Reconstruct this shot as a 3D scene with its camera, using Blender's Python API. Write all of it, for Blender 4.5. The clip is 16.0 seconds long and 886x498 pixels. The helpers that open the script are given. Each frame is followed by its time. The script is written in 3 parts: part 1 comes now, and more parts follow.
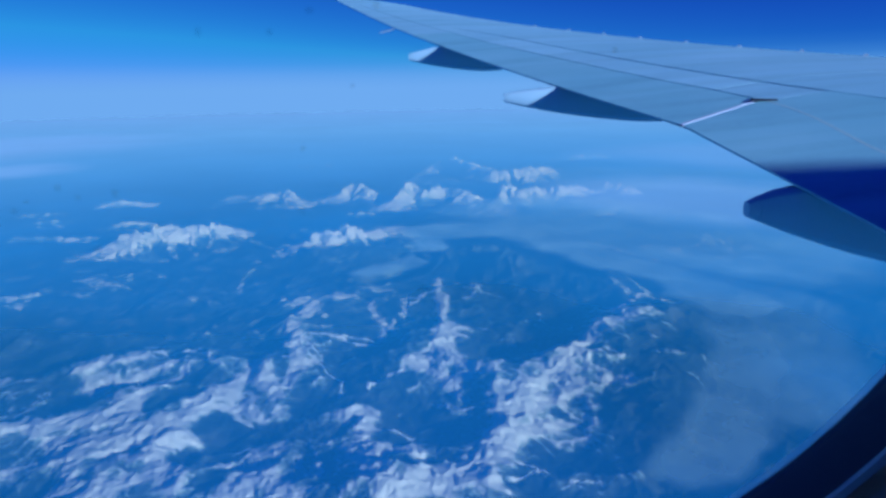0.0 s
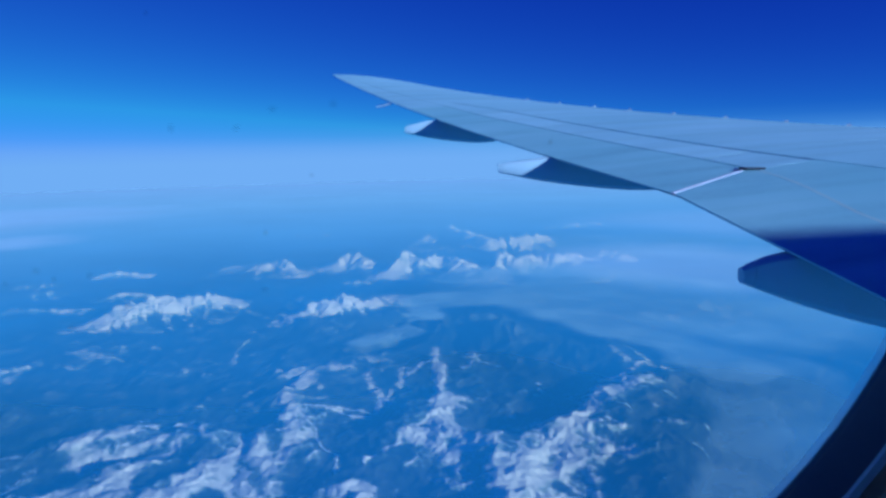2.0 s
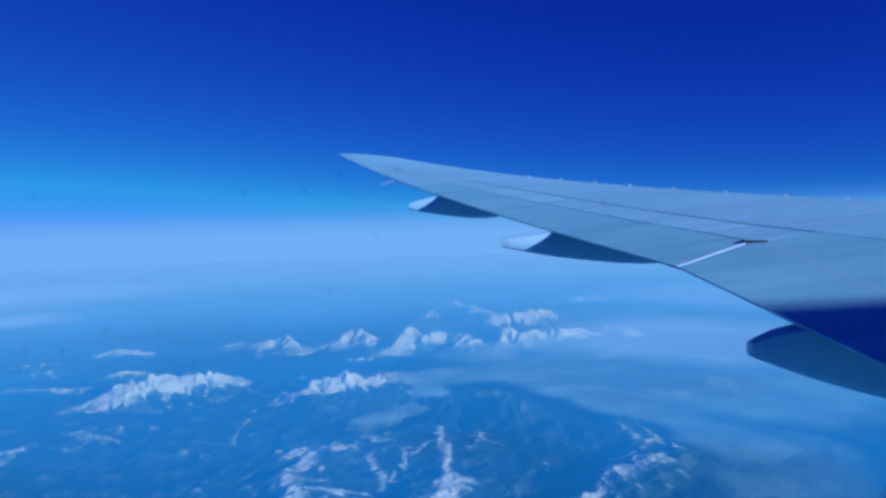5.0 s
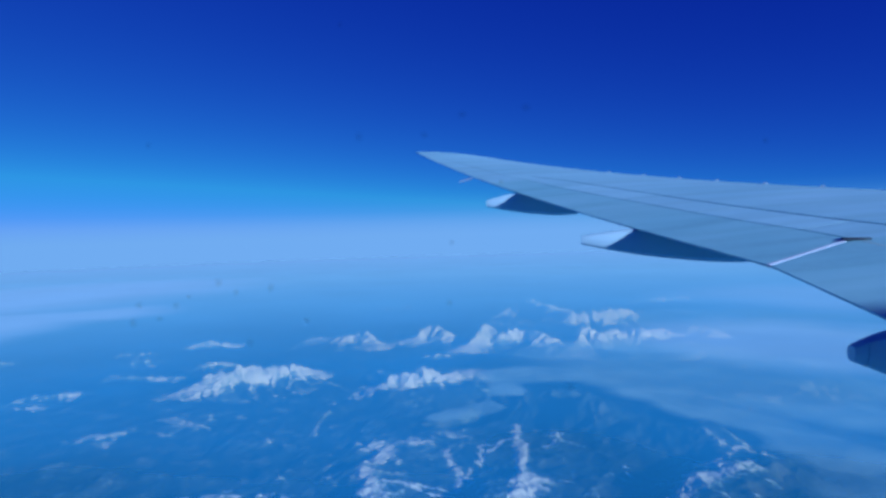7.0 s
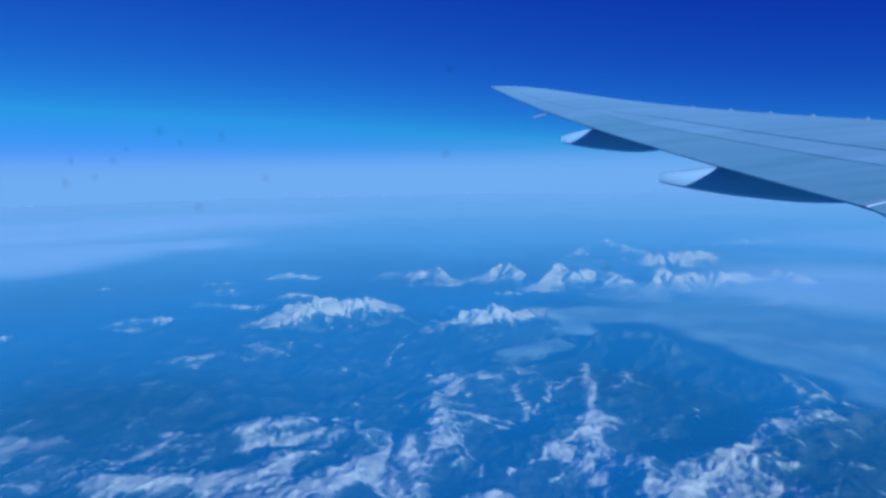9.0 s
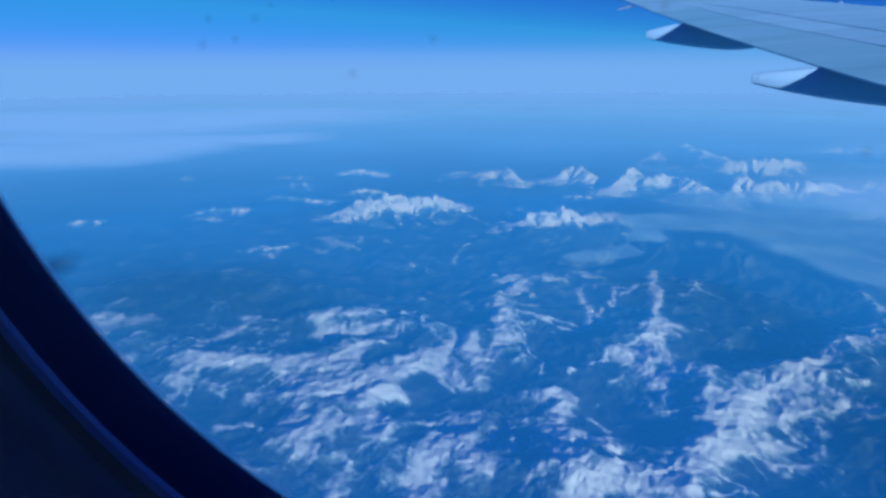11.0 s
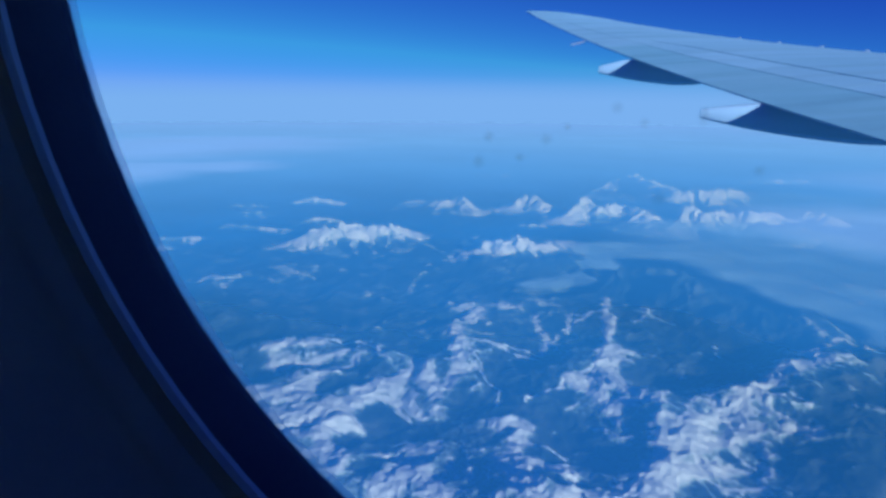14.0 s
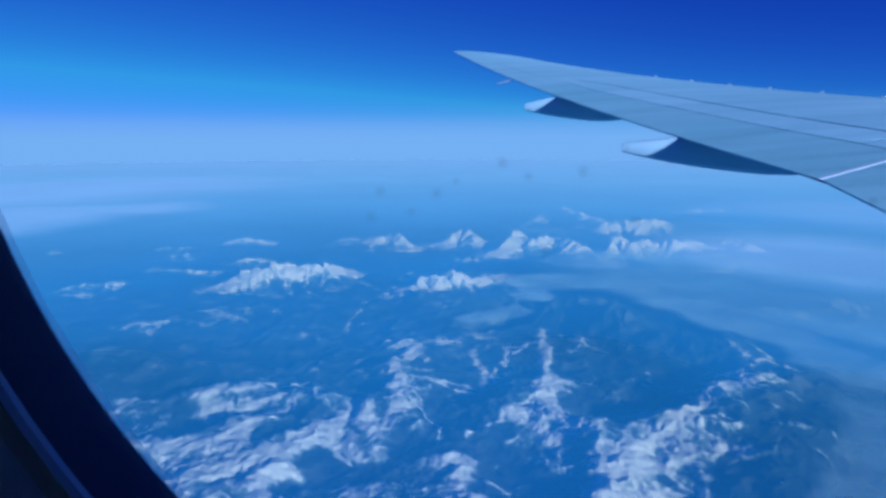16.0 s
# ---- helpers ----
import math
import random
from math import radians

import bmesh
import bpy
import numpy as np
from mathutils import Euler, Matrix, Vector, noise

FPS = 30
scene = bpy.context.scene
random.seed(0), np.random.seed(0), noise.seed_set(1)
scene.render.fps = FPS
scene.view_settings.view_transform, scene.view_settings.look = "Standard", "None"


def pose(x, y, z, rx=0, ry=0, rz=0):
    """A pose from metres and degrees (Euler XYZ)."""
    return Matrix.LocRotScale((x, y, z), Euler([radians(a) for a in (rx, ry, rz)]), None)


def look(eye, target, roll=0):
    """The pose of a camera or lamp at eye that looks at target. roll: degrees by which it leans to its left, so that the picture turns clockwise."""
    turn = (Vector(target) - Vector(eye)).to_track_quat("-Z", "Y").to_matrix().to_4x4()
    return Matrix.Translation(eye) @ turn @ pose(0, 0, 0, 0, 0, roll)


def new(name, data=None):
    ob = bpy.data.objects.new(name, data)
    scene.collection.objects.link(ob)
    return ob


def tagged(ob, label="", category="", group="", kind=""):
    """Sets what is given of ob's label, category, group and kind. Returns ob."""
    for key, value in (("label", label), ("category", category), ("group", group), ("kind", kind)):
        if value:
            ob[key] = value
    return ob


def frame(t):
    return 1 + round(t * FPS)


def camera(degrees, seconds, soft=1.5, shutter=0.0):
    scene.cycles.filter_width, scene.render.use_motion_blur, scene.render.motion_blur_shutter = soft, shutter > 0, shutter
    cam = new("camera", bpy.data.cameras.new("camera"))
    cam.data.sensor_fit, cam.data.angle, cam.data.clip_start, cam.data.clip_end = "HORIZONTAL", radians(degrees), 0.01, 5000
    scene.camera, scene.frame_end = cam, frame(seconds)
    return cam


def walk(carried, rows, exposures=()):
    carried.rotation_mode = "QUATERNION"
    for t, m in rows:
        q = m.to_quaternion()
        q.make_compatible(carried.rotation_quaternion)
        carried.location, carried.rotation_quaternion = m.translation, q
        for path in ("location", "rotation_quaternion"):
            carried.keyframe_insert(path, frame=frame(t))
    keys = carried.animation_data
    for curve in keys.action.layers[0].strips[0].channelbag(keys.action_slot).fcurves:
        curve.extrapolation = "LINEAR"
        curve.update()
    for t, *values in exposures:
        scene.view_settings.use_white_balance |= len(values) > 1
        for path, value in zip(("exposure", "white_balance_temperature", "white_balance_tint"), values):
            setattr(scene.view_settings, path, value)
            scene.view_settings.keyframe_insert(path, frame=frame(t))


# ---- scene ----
cam = camera(68.28, 16.0, soft=3.0)
# seconds, x forward along the cabin, y out through the window, z up; yaw, pitch, roll in degrees
ROWS = [
    (0.0, 0.0343, -0.1337, -0.1013, 1.48, -13.87, -0.36),
    (0.5, 0.0375, -0.1364, -0.1002, 1.42, -12.19, -0.20),
    (1.0, 0.0403, -0.1388, -0.0992, 1.34, -10.78, -0.12),
    (1.5, 0.0422, -0.1405, -0.0983, 1.22, -9.35, -0.01),
    (2.0, 0.0440, -0.1420, -0.0975, 1.12, -7.87, 0.03),
    (2.5, 0.0468, -0.1432, -0.0968, 1.01, -6.54, 0.16),
    (3.0, 0.0486, -0.1444, -0.0964, 0.90, -5.51, 0.27),
    (3.5, 0.0484, -0.1456, -0.0974, 0.84, -4.30, 0.29),
    (4.0, 0.0478, -0.1467, -0.0992, 0.79, -2.97, 0.37),
    (4.2, 0.0474, -0.1470, -0.0998, 0.81, -2.43, 0.42),
    (6.3, -0.0149, -0.1483, -0.1053, 4.39, -0.91, 0.43),
    (6.5, -0.0190, -0.1447, -0.1070, 5.17, -0.92, 0.46),
    (7.0, 0.0200, -0.1357, -0.1113, 8.13, -1.44, 0.44),
    (7.5, 0.0340, -0.1267, -0.1156, 10.68, -2.67, 0.38),
    (8.0, 0.0360, -0.1177, -0.1199, 12.38, -4.12, 0.25),
    (8.5, 0.0330, -0.1088, -0.1242, 13.60, -5.59, 0.16),
    (9.0, 0.0270, -0.0998, -0.1285, 14.48, -6.91, -0.09),
    (9.5, 0.0192, -0.0908, -0.1328, 15.44, -8.27, -0.11),
    (10.0, 0.0244, -0.0878, -0.1383, 16.92, -11.16, -0.68),
    (10.2, 0.0235, -0.0880, -0.1381, 17.57, -12.25, -0.62),
    (12.3, -0.0305, -0.1006, -0.1231, 24.16, -18.10, -1.89),
    (12.5, -0.0340, -0.1012, -0.1222, 24.09, -18.05, -1.88),
    (13.0, -0.0418, -0.1020, -0.1204, 23.44, -17.64, -1.55),
    (13.5, -0.0457, -0.1024, -0.1195, 20.57, -15.41, -2.08),
    (14.0, -0.0449, -0.1019, -0.1212, 16.98, -13.13, -1.72),
    (14.5, -0.0435, -0.1012, -0.1229, 14.30, -11.85, -1.44),
    (15.0, -0.0421, -0.1008, -0.1220, 12.59, -10.85, -1.25),
    (15.5, -0.0404, -0.1004, -0.1201, 11.70, -10.23, -1.17),
    (16.0, -0.0388, -0.1001, -0.1182, 11.07, -9.83, -1.08),
]
EXPOSURES = [(0.0, 0.78, 6500, 10), (3.0, 0.86, 6500, 10), (4.2, 0.86, 6500, 10), (6.5, 0.80, 6600, 11), (8.5, 0.80, 6500, 10), (10.2, 0.80, 6500, 10), (12.3, 0.90, 7300, 13), (13.5, 0.90, 7300, 13), (14.5, 0.89, 7000, 12), (16.0, 0.86, 6700, 10)]
walk(cam, [(t, pose(x, y, z, 90 + pitch, roll, yaw)) for t, x, y, z, yaw, pitch, roll in ROWS], EXPOSURES)

# ---- light ----
SUN_DIR = Vector((1.3, -1.0, 0.44)).normalized()
SUN_ELEV = math.asin(SUN_DIR.z)
world = bpy.data.worlds.new("world")
scene.world = world
world.use_nodes = True
wn = world.node_tree.nodes
wn.clear()
sky = wn.new("ShaderNodeTexSky")
sky.sky_type, sky.sun_disc = "NISHITA", False
sky.sun_elevation, sky.sun_rotation = SUN_ELEV, math.atan2(SUN_DIR.x, SUN_DIR.y)
sky.altitude, sky.air_density, sky.dust_density, sky.ozone_density = 9000, 1.0, 0.0, 3.0
bg = wn.new("ShaderNodeBackground")
bg.inputs["Strength"].default_value = 0.087
wo = wn.new("ShaderNodeOutputWorld")
# the thin air at cruising height: a sky that deepens quickly upwards, most in its green
split, joined = wn.new("ShaderNodeSeparateColor"), wn.new("ShaderNodeCombineColor")
world.node_tree.links.new(sky.outputs[0], split.inputs[0])
bands = []
for k, (power, share) in enumerate(((1.5, 0.16), (1.6, 0.353), (0.58, 1.48))):
    raised, scaled, capped = (wn.new("ShaderNodeMath") for _ in range(3))
    raised.operation, scaled.operation, capped.operation = "POWER", "MULTIPLY", "MINIMUM"
    raised.inputs[1].default_value, scaled.inputs[1].default_value, capped.inputs[1].default_value = power, share, (1.6, 3.45, 9.0)[k]
    world.node_tree.links.new(split.outputs[k], raised.inputs[0])
    world.node_tree.links.new(raised.outputs[0], scaled.inputs[0])
    world.node_tree.links.new(scaled.outputs[0], capped.inputs[0])
    world.node_tree.links.new(capped.outputs[0], joined.inputs[k])
world.node_tree.links.new(joined.outputs[0], bg.inputs[0])
world.node_tree.links.new(bg.outputs[0], wo.inputs[0])
sun_data = bpy.data.lights.new("sun", "SUN")
sun_data.energy, sun_data.angle, sun_data.color = 5.0, radians(1.4), (1.0, 0.97, 0.93)
sun = new("sun", sun_data)
sun.matrix_world = look(SUN_DIR * 100, (0, 0, 0))


# ---- materials ----
def material(name):
    m = bpy.data.materials.new(name)
    m.use_nodes = True
    m.node_tree.nodes.clear()
    return m, m.node_tree.nodes, m.node_tree.links


def noise_node(n, l, scale, detail=4.0, rough=0.55, coord="Object"):
    tc = n.new("ShaderNodeTexCoord")
    t = n.new("ShaderNodeTexNoise")
    t.inputs["Scale"].default_value, t.inputs["Detail"].default_value, t.inputs["Roughness"].default_value = scale, detail, rough
    l.new(tc.outputs[coord], t.inputs["Vector"])
    return t


def ramp(n, l, src, stops):
    r = n.new("ShaderNodeValToRGB")
    while len(r.color_ramp.elements) < len(stops):
        r.color_ramp.elements.new(0.5)
    for e, (p, c) in zip(r.color_ramp.elements, stops):
        e.position, e.color = p, (*c, 1)
    l.new(src, r.inputs[0])
    return r


def paint(name, a, b, scale, rough=0.5, metal=0.0, bump=0.0, fine=40.0, spec=0.5):
    """Two tones mottled at two scales, with a slight relief."""
    m, n, l = material(name)
    big, small = noise_node(n, l, scale), noise_node(n, l, scale * fine, 3)
    mix = n.new("ShaderNodeMath")
    mix.operation = "MULTIPLY_ADD"
    mix.inputs[1].default_value = 0.35
    l.new(small.outputs[0], mix.inputs[0])
    l.new(big.outputs[0], mix.inputs[2])
    r = ramp(n, l, mix.outputs[0], [(0.45, a), (0.9, b)])
    s = n.new("ShaderNodeBsdfPrincipled")
    s.inputs["Roughness"].default_value, s.inputs["Metallic"].default_value = rough, metal
    s.inputs["Specular IOR Level"].default_value = spec
    l.new(r.outputs[0], s.inputs["Base Color"])
    if bump:
        bp = n.new("ShaderNodeBump")
        bp.inputs["Strength"].default_value, bp.inputs["Distance"].default_value = bump, 0.01
        l.new(small.outputs[0], bp.inputs["Height"])
        l.new(bp.outputs[0], s.inputs["Normal"])
    o = n.new("ShaderNodeOutputMaterial")
    l.new(s.outputs[0], o.inputs[0])
    return m


def sheet_material(name, colour, scale, low, high, glow=0.0):
    """A thin veil: its own density broken up by noise. Air scatters alike whatever way the sheet lies, so it is
    brightened by shading it as if it faced the sun; with glow it emits that brightness itself.
    """
    m, n, l = material(name)
    at = n.new("ShaderNodeAttribute")
    at.attribute_name = "veil"
    t = noise_node(n, l, scale, 6.0, 0.6)
    mp = n.new("ShaderNodeMapRange")
    mp.inputs["From Min"].default_value, mp.inputs["From Max"].default_value = 0.3, 0.7
    mp.inputs["To Min"].default_value, mp.inputs["To Max"].default_value = low, high
    l.new(t.outputs[0], mp.inputs["Value"])
    mul = n.new("ShaderNodeMath")
    mul.operation, mul.use_clamp = "MULTIPLY", True
    l.new(at.outputs["Fac"], mul.inputs[0])
    l.new(mp.outputs[0], mul.inputs[1])
    clear = n.new("ShaderNodeBsdfTransparent")
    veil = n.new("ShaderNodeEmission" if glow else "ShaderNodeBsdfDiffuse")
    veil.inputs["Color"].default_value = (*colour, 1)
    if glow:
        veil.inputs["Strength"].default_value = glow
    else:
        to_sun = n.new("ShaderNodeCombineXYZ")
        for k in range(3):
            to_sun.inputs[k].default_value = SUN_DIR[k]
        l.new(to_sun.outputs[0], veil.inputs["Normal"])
    mx = n.new("ShaderNodeMixShader")
    l.new(mul.outputs[0], mx.inputs[0])
    l.new(clear.outputs[0], mx.inputs[1])
    l.new(veil.outputs[0], mx.inputs[2])
    o = n.new("ShaderNodeOutputMaterial")
    l.new(mx.outputs[0], o.inputs[0])
    return m


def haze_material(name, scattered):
    """Air haze over the land, painted into one sheet: blue is added by distance and taken out of what shows through,
    and the sheet is shaded as if it faced the sun.
    """
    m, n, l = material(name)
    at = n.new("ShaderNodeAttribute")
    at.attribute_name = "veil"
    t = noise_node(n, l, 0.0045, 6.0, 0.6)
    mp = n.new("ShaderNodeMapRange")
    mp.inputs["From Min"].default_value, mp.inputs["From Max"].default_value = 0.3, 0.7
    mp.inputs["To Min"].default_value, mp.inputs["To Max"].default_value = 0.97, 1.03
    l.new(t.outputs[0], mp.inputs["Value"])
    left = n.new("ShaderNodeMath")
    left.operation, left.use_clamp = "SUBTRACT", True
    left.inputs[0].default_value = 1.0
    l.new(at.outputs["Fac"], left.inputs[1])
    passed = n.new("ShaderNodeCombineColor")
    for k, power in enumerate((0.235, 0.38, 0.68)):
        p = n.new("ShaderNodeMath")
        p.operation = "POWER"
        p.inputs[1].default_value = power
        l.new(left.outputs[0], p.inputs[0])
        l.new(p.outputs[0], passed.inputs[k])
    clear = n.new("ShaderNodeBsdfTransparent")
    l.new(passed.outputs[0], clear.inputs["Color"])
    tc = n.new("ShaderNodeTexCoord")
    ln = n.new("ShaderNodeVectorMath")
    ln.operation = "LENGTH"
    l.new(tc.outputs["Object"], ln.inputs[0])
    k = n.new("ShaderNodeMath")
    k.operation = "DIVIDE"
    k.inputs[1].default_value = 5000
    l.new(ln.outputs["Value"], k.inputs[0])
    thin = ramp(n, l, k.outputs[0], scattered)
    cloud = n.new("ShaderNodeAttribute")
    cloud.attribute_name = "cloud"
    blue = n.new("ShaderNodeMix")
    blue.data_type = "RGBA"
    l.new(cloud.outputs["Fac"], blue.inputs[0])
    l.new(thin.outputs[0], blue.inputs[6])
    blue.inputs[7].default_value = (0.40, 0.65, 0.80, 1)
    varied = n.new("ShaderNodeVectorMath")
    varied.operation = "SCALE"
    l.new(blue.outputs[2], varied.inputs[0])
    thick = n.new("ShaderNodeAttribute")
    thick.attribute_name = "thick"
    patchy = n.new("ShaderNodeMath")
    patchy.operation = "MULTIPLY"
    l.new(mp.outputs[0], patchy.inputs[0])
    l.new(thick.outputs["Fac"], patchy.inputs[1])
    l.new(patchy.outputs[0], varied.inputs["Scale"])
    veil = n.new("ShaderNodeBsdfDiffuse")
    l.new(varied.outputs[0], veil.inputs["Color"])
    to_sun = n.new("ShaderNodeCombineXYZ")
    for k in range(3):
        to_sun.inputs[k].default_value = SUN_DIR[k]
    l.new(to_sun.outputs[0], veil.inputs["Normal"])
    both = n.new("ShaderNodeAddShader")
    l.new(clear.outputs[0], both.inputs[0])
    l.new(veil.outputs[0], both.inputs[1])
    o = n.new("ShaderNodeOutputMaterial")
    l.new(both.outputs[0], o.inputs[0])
    return m


def terrain_material():
    m, n, l = material("alpine_ground")
    at = n.new("ShaderNodeAttribute")
    at.attribute_name = "snow"
    fine = noise_node(n, l, 0.16, 9.0, 0.7)
    mid = noise_node(n, l, 0.03, 5.0, 0.6)
    tiny = noise_node(n, l, 0.55, 4.0, 0.6)
    first = n.new("ShaderNodeMath")
    first.operation = "MULTIPLY_ADD"
    first.inputs[1].default_value = 0.35
    l.new(tiny.outputs[0], first.inputs[0])
    l.new(at.outputs["Fac"], first.inputs[2])
    add = n.new("ShaderNodeMath")
    add.operation = "MULTIPLY_ADD"
    add.inputs[1].default_value = 0.9
    l.new(fine.outputs[0], add.inputs[0])
    l.new(first.outputs[0], add.inputs[2])
    cover = n.new("ShaderNodeMapRange")
    cover.interpolation_type = "SMOOTHSTEP"
    cover.inputs["From Min"].default_value, cover.inputs["From Max"].default_value = 0.68, 1.38
    l.new(add.outputs[0], cover.inputs["Value"])
    land = ramp(n, l, mid.outputs[0], [(0.3, (0.010, 0.024, 0.026)), (0.5, (0.026, 0.05, 0.048)), (0.7, (0.075, 0.10, 0.09))])
    snow = ramp(n, l, fine.outputs[0], [(0.3, (0.50, 0.58, 0.62)), (0.65, (0.71, 0.77, 0.79))])
    dusted = n.new("ShaderNodeMix")
    dusted.data_type = "RGBA"
    some = n.new("ShaderNodeMath")
    some.operation, some.use_clamp = "MULTIPLY", True
    some.inputs[1].default_value = 2.2
    l.new(cover.outputs[0], some.inputs[0])
    l.new(some.outputs[0], dusted.inputs[0])
    l.new(land.outputs[0], dusted.inputs[6])
    dusted.inputs[7].default_value = (0.20, 0.31, 0.31, 1)
    full = n.new("ShaderNodeMapRange")
    full.interpolation_type = "SMOOTHSTEP"
    full.inputs["From Min"].default_value, full.inputs["From Max"].default_value = 0.35, 1.0
    l.new(cover.outputs[0], full.inputs["Value"])
    mx = n.new("ShaderNodeMix")
    mx.data_type = "RGBA"
    l.new(full.outputs[0], mx.inputs[0])
    l.new(dusted.outputs[2], mx.inputs[6])
    l.new(snow.outputs[0], mx.inputs[7])
    s = n.new("ShaderNodeBsdfPrincipled")
    s.inputs["Roughness"].default_value = 0.85
    s.inputs["Specular IOR Level"].default_value = 0.1
    l.new(mx.outputs[2], s.inputs["Base Color"])
    bp = n.new("ShaderNodeBump")
    bp.inputs["Strength"].default_value, bp.inputs["Distance"].default_value = 0.22, 2.0
    l.new(fine.outputs[0], bp.inputs["Height"])
    l.new(bp.outputs[0], s.inputs["Normal"])
    o = n.new("ShaderNodeOutputMaterial")
    l.new(s.outputs[0], o.inputs[0])
    return m


def pane_material():
    m, n, l = material("blue_dimmed_glass")
    t = n.new("ShaderNodeBsdfTransparent")
    t.inputs["Color"].default_value = (*TINT, 1)
    o = n.new("ShaderNodeOutputMaterial")
    l.new(t.outputs[0], o.inputs[0])
    return m


TINT = (0.37, 0.58, 1.0)


def wing_paint(name, a, b, stain):
    """Weathered paint: broad blotches, streaks along the airflow, fine grime."""
    m, n, l = material(name)
    tc = n.new("ShaderNodeTexCoord")
    mp = n.new("ShaderNodeMapping")
    mp.inputs["Scale"].default_value = (0.25, 2.2, 1.0)
    l.new(tc.outputs["Object"], mp.inputs["Vector"])
    streak = n.new("ShaderNodeTexNoise")
    streak.inputs["Scale"].default_value, streak.inputs["Detail"].default_value = 1.1, 6.0
    l.new(mp.outputs[0], streak.inputs["Vector"])
    broad, grime = noise_node(n, l, 0.45, 4.0), noise_node(n, l, 9.0, 5.0, 0.7)
    base = ramp(n, l, broad.outputs[0], [(0.35, a), (0.68, b)])
    dirt = ramp(n, l, streak.outputs[0], [(0.40, (0, 0, 0)), (0.66, (1, 1, 1))])
    mul = n.new("ShaderNodeMath")
    mul.operation = "MULTIPLY"
    l.new(dirt.outputs[0], mul.inputs[0])
    l.new(grime.outputs[0], mul.inputs[1])
    mx = n.new("ShaderNodeMix")
    mx.data_type = "RGBA"
    l.new(mul.outputs[0], mx.inputs[0])
    l.new(base.outputs[0], mx.inputs[6])
    mx.inputs[7].default_value = (*stain, 1)
    rg = n.new("ShaderNodeMapRange")
    rg.inputs["To Min"].default_value, rg.inputs["To Max"].default_value = 0.32, 0.6
    l.new(streak.outputs[0], rg.inputs["Value"])
    s = n.new("ShaderNodeBsdfPrincipled")
    l.new(mx.outputs[2], s.inputs["Base Color"])
    l.new(rg.outputs[0], s.inputs["Roughness"])
    bp = n.new("ShaderNodeBump")
    bp.inputs["Strength"].default_value, bp.inputs["Distance"].default_value = 0.12, 0.02
    l.new(broad.outputs[0], bp.inputs["Height"])
    l.new(bp.outputs[0], s.inputs["Normal"])
    o = n.new("ShaderNodeOutputMaterial")
    l.new(s.outputs[0], o.inputs[0])
    return m


M_SKIN = wing_paint("wing_grey_paint", (0.35, 0.66, 0.67), (0.43, 0.73, 0.73), (0.22, 0.44, 0.48))
M_FLAP = wing_paint("flap_grey_paint", (0.28, 0.61, 0.60), (0.36, 0.68, 0.66), (0.19, 0.43, 0.46))
M_SPOIL = wing_paint("spoiler_grey_paint", (0.39, 0.71, 0.72), (0.47, 0.78, 0.77), (0.27, 0.50, 0.54))
# Shade in the panel gaps is put into this colour; the underside shares it.
M_GAP_SHADE = paint("wing_box_gap_shade", (0.14, 0.26, 0.32), (0.20, 0.33, 0.38), 2.0, 0.7)
M_FAIR = paint("fairing_pale_paint", (0.37, 0.55, 0.58), (0.44, 0.61, 0.63), 0.8, 0.5)
M_METAL = paint("bare_aluminium", (0.72, 0.72, 0.72), (0.85, 0.85, 0.84), 3.0, 0.3, 0.6)
M_SEAL = paint("orange_brown_seal", (0.44, 0.62, 0.58), (0.50, 0.66, 0.60), 3.0, 0.6)
M_RIB = paint("rib_white_paint", (0.55, 0.58, 0.62), (0.66, 0.69, 0.72), 3.0, 0.5)
# Near-black that paints the darkness of an opening onto a solid block.
M_HOLE_SHADE = paint("painted_cavity_shade", (0.012, 0.016, 0.03), (0.02, 0.025, 0.04), 5.0, 0.8)
M_DARK = paint("black_rubber", (0.13, 0.12, 0.14), (0.17, 0.16, 0.18), 30.0, 0.6)
M_LINING = paint("grey_cabin_lining", (0.66, 0.64, 0.60), (0.72, 0.69, 0.65), 8.0, 0.6, bump=0.04)
M_HULL = paint("white_hull_paint", (0.74, 0.75, 0.76), (0.8, 0.81, 0.82), 0.5, 0.4)
# Very dark grey, so that no pale line shows round the pane.
M_RIM = paint("dark_acrylic_rim", (0.08, 0.085, 0.10), (0.12, 0.125, 0.14), 20.0, 0.4)
M_LAND = terrain_material()
M_PANE = pane_material()
# Distance haze as sheet colour: deep blue close by, pale lavender far off.
M_AIR = haze_material("painted_air_haze", [(0.05, (0.008, 0.155, 0.345)), (0.09, (0.013, 0.228, 0.43)), (0.16, (0.034, 0.305, 0.52)),
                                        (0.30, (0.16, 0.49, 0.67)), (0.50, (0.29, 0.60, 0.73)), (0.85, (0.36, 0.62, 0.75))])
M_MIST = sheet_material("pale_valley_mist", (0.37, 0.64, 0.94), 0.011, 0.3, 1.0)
M_HORIZON = sheet_material("horizon_haze_glow", (0.245, 0.41, 0.51), 0.0012, 0.99, 1.01, 1.0)


# ---- mesh helpers ----
def link(name, verts, faces, mat, parent=None, label="", smooth=True):
    me = bpy.data.meshes.new(name)
    me.from_pydata([tuple(v) for v in verts], [], [tuple(f) for f in faces])
    me.materials.append(mat)
    bm = bmesh.new()
    bm.from_mesh(me)
    bmesh.ops.recalc_face_normals(bm, faces=bm.faces)
    bm.to_mesh(me)
    bm.free()
    if smooth:
        me.shade_smooth()
        me.set_sharp_from_angle(angle=radians(35))
    ob = new(name, me)
    if parent:
        ob.parent = parent
    if label:
        tagged(ob, label)
    return ob


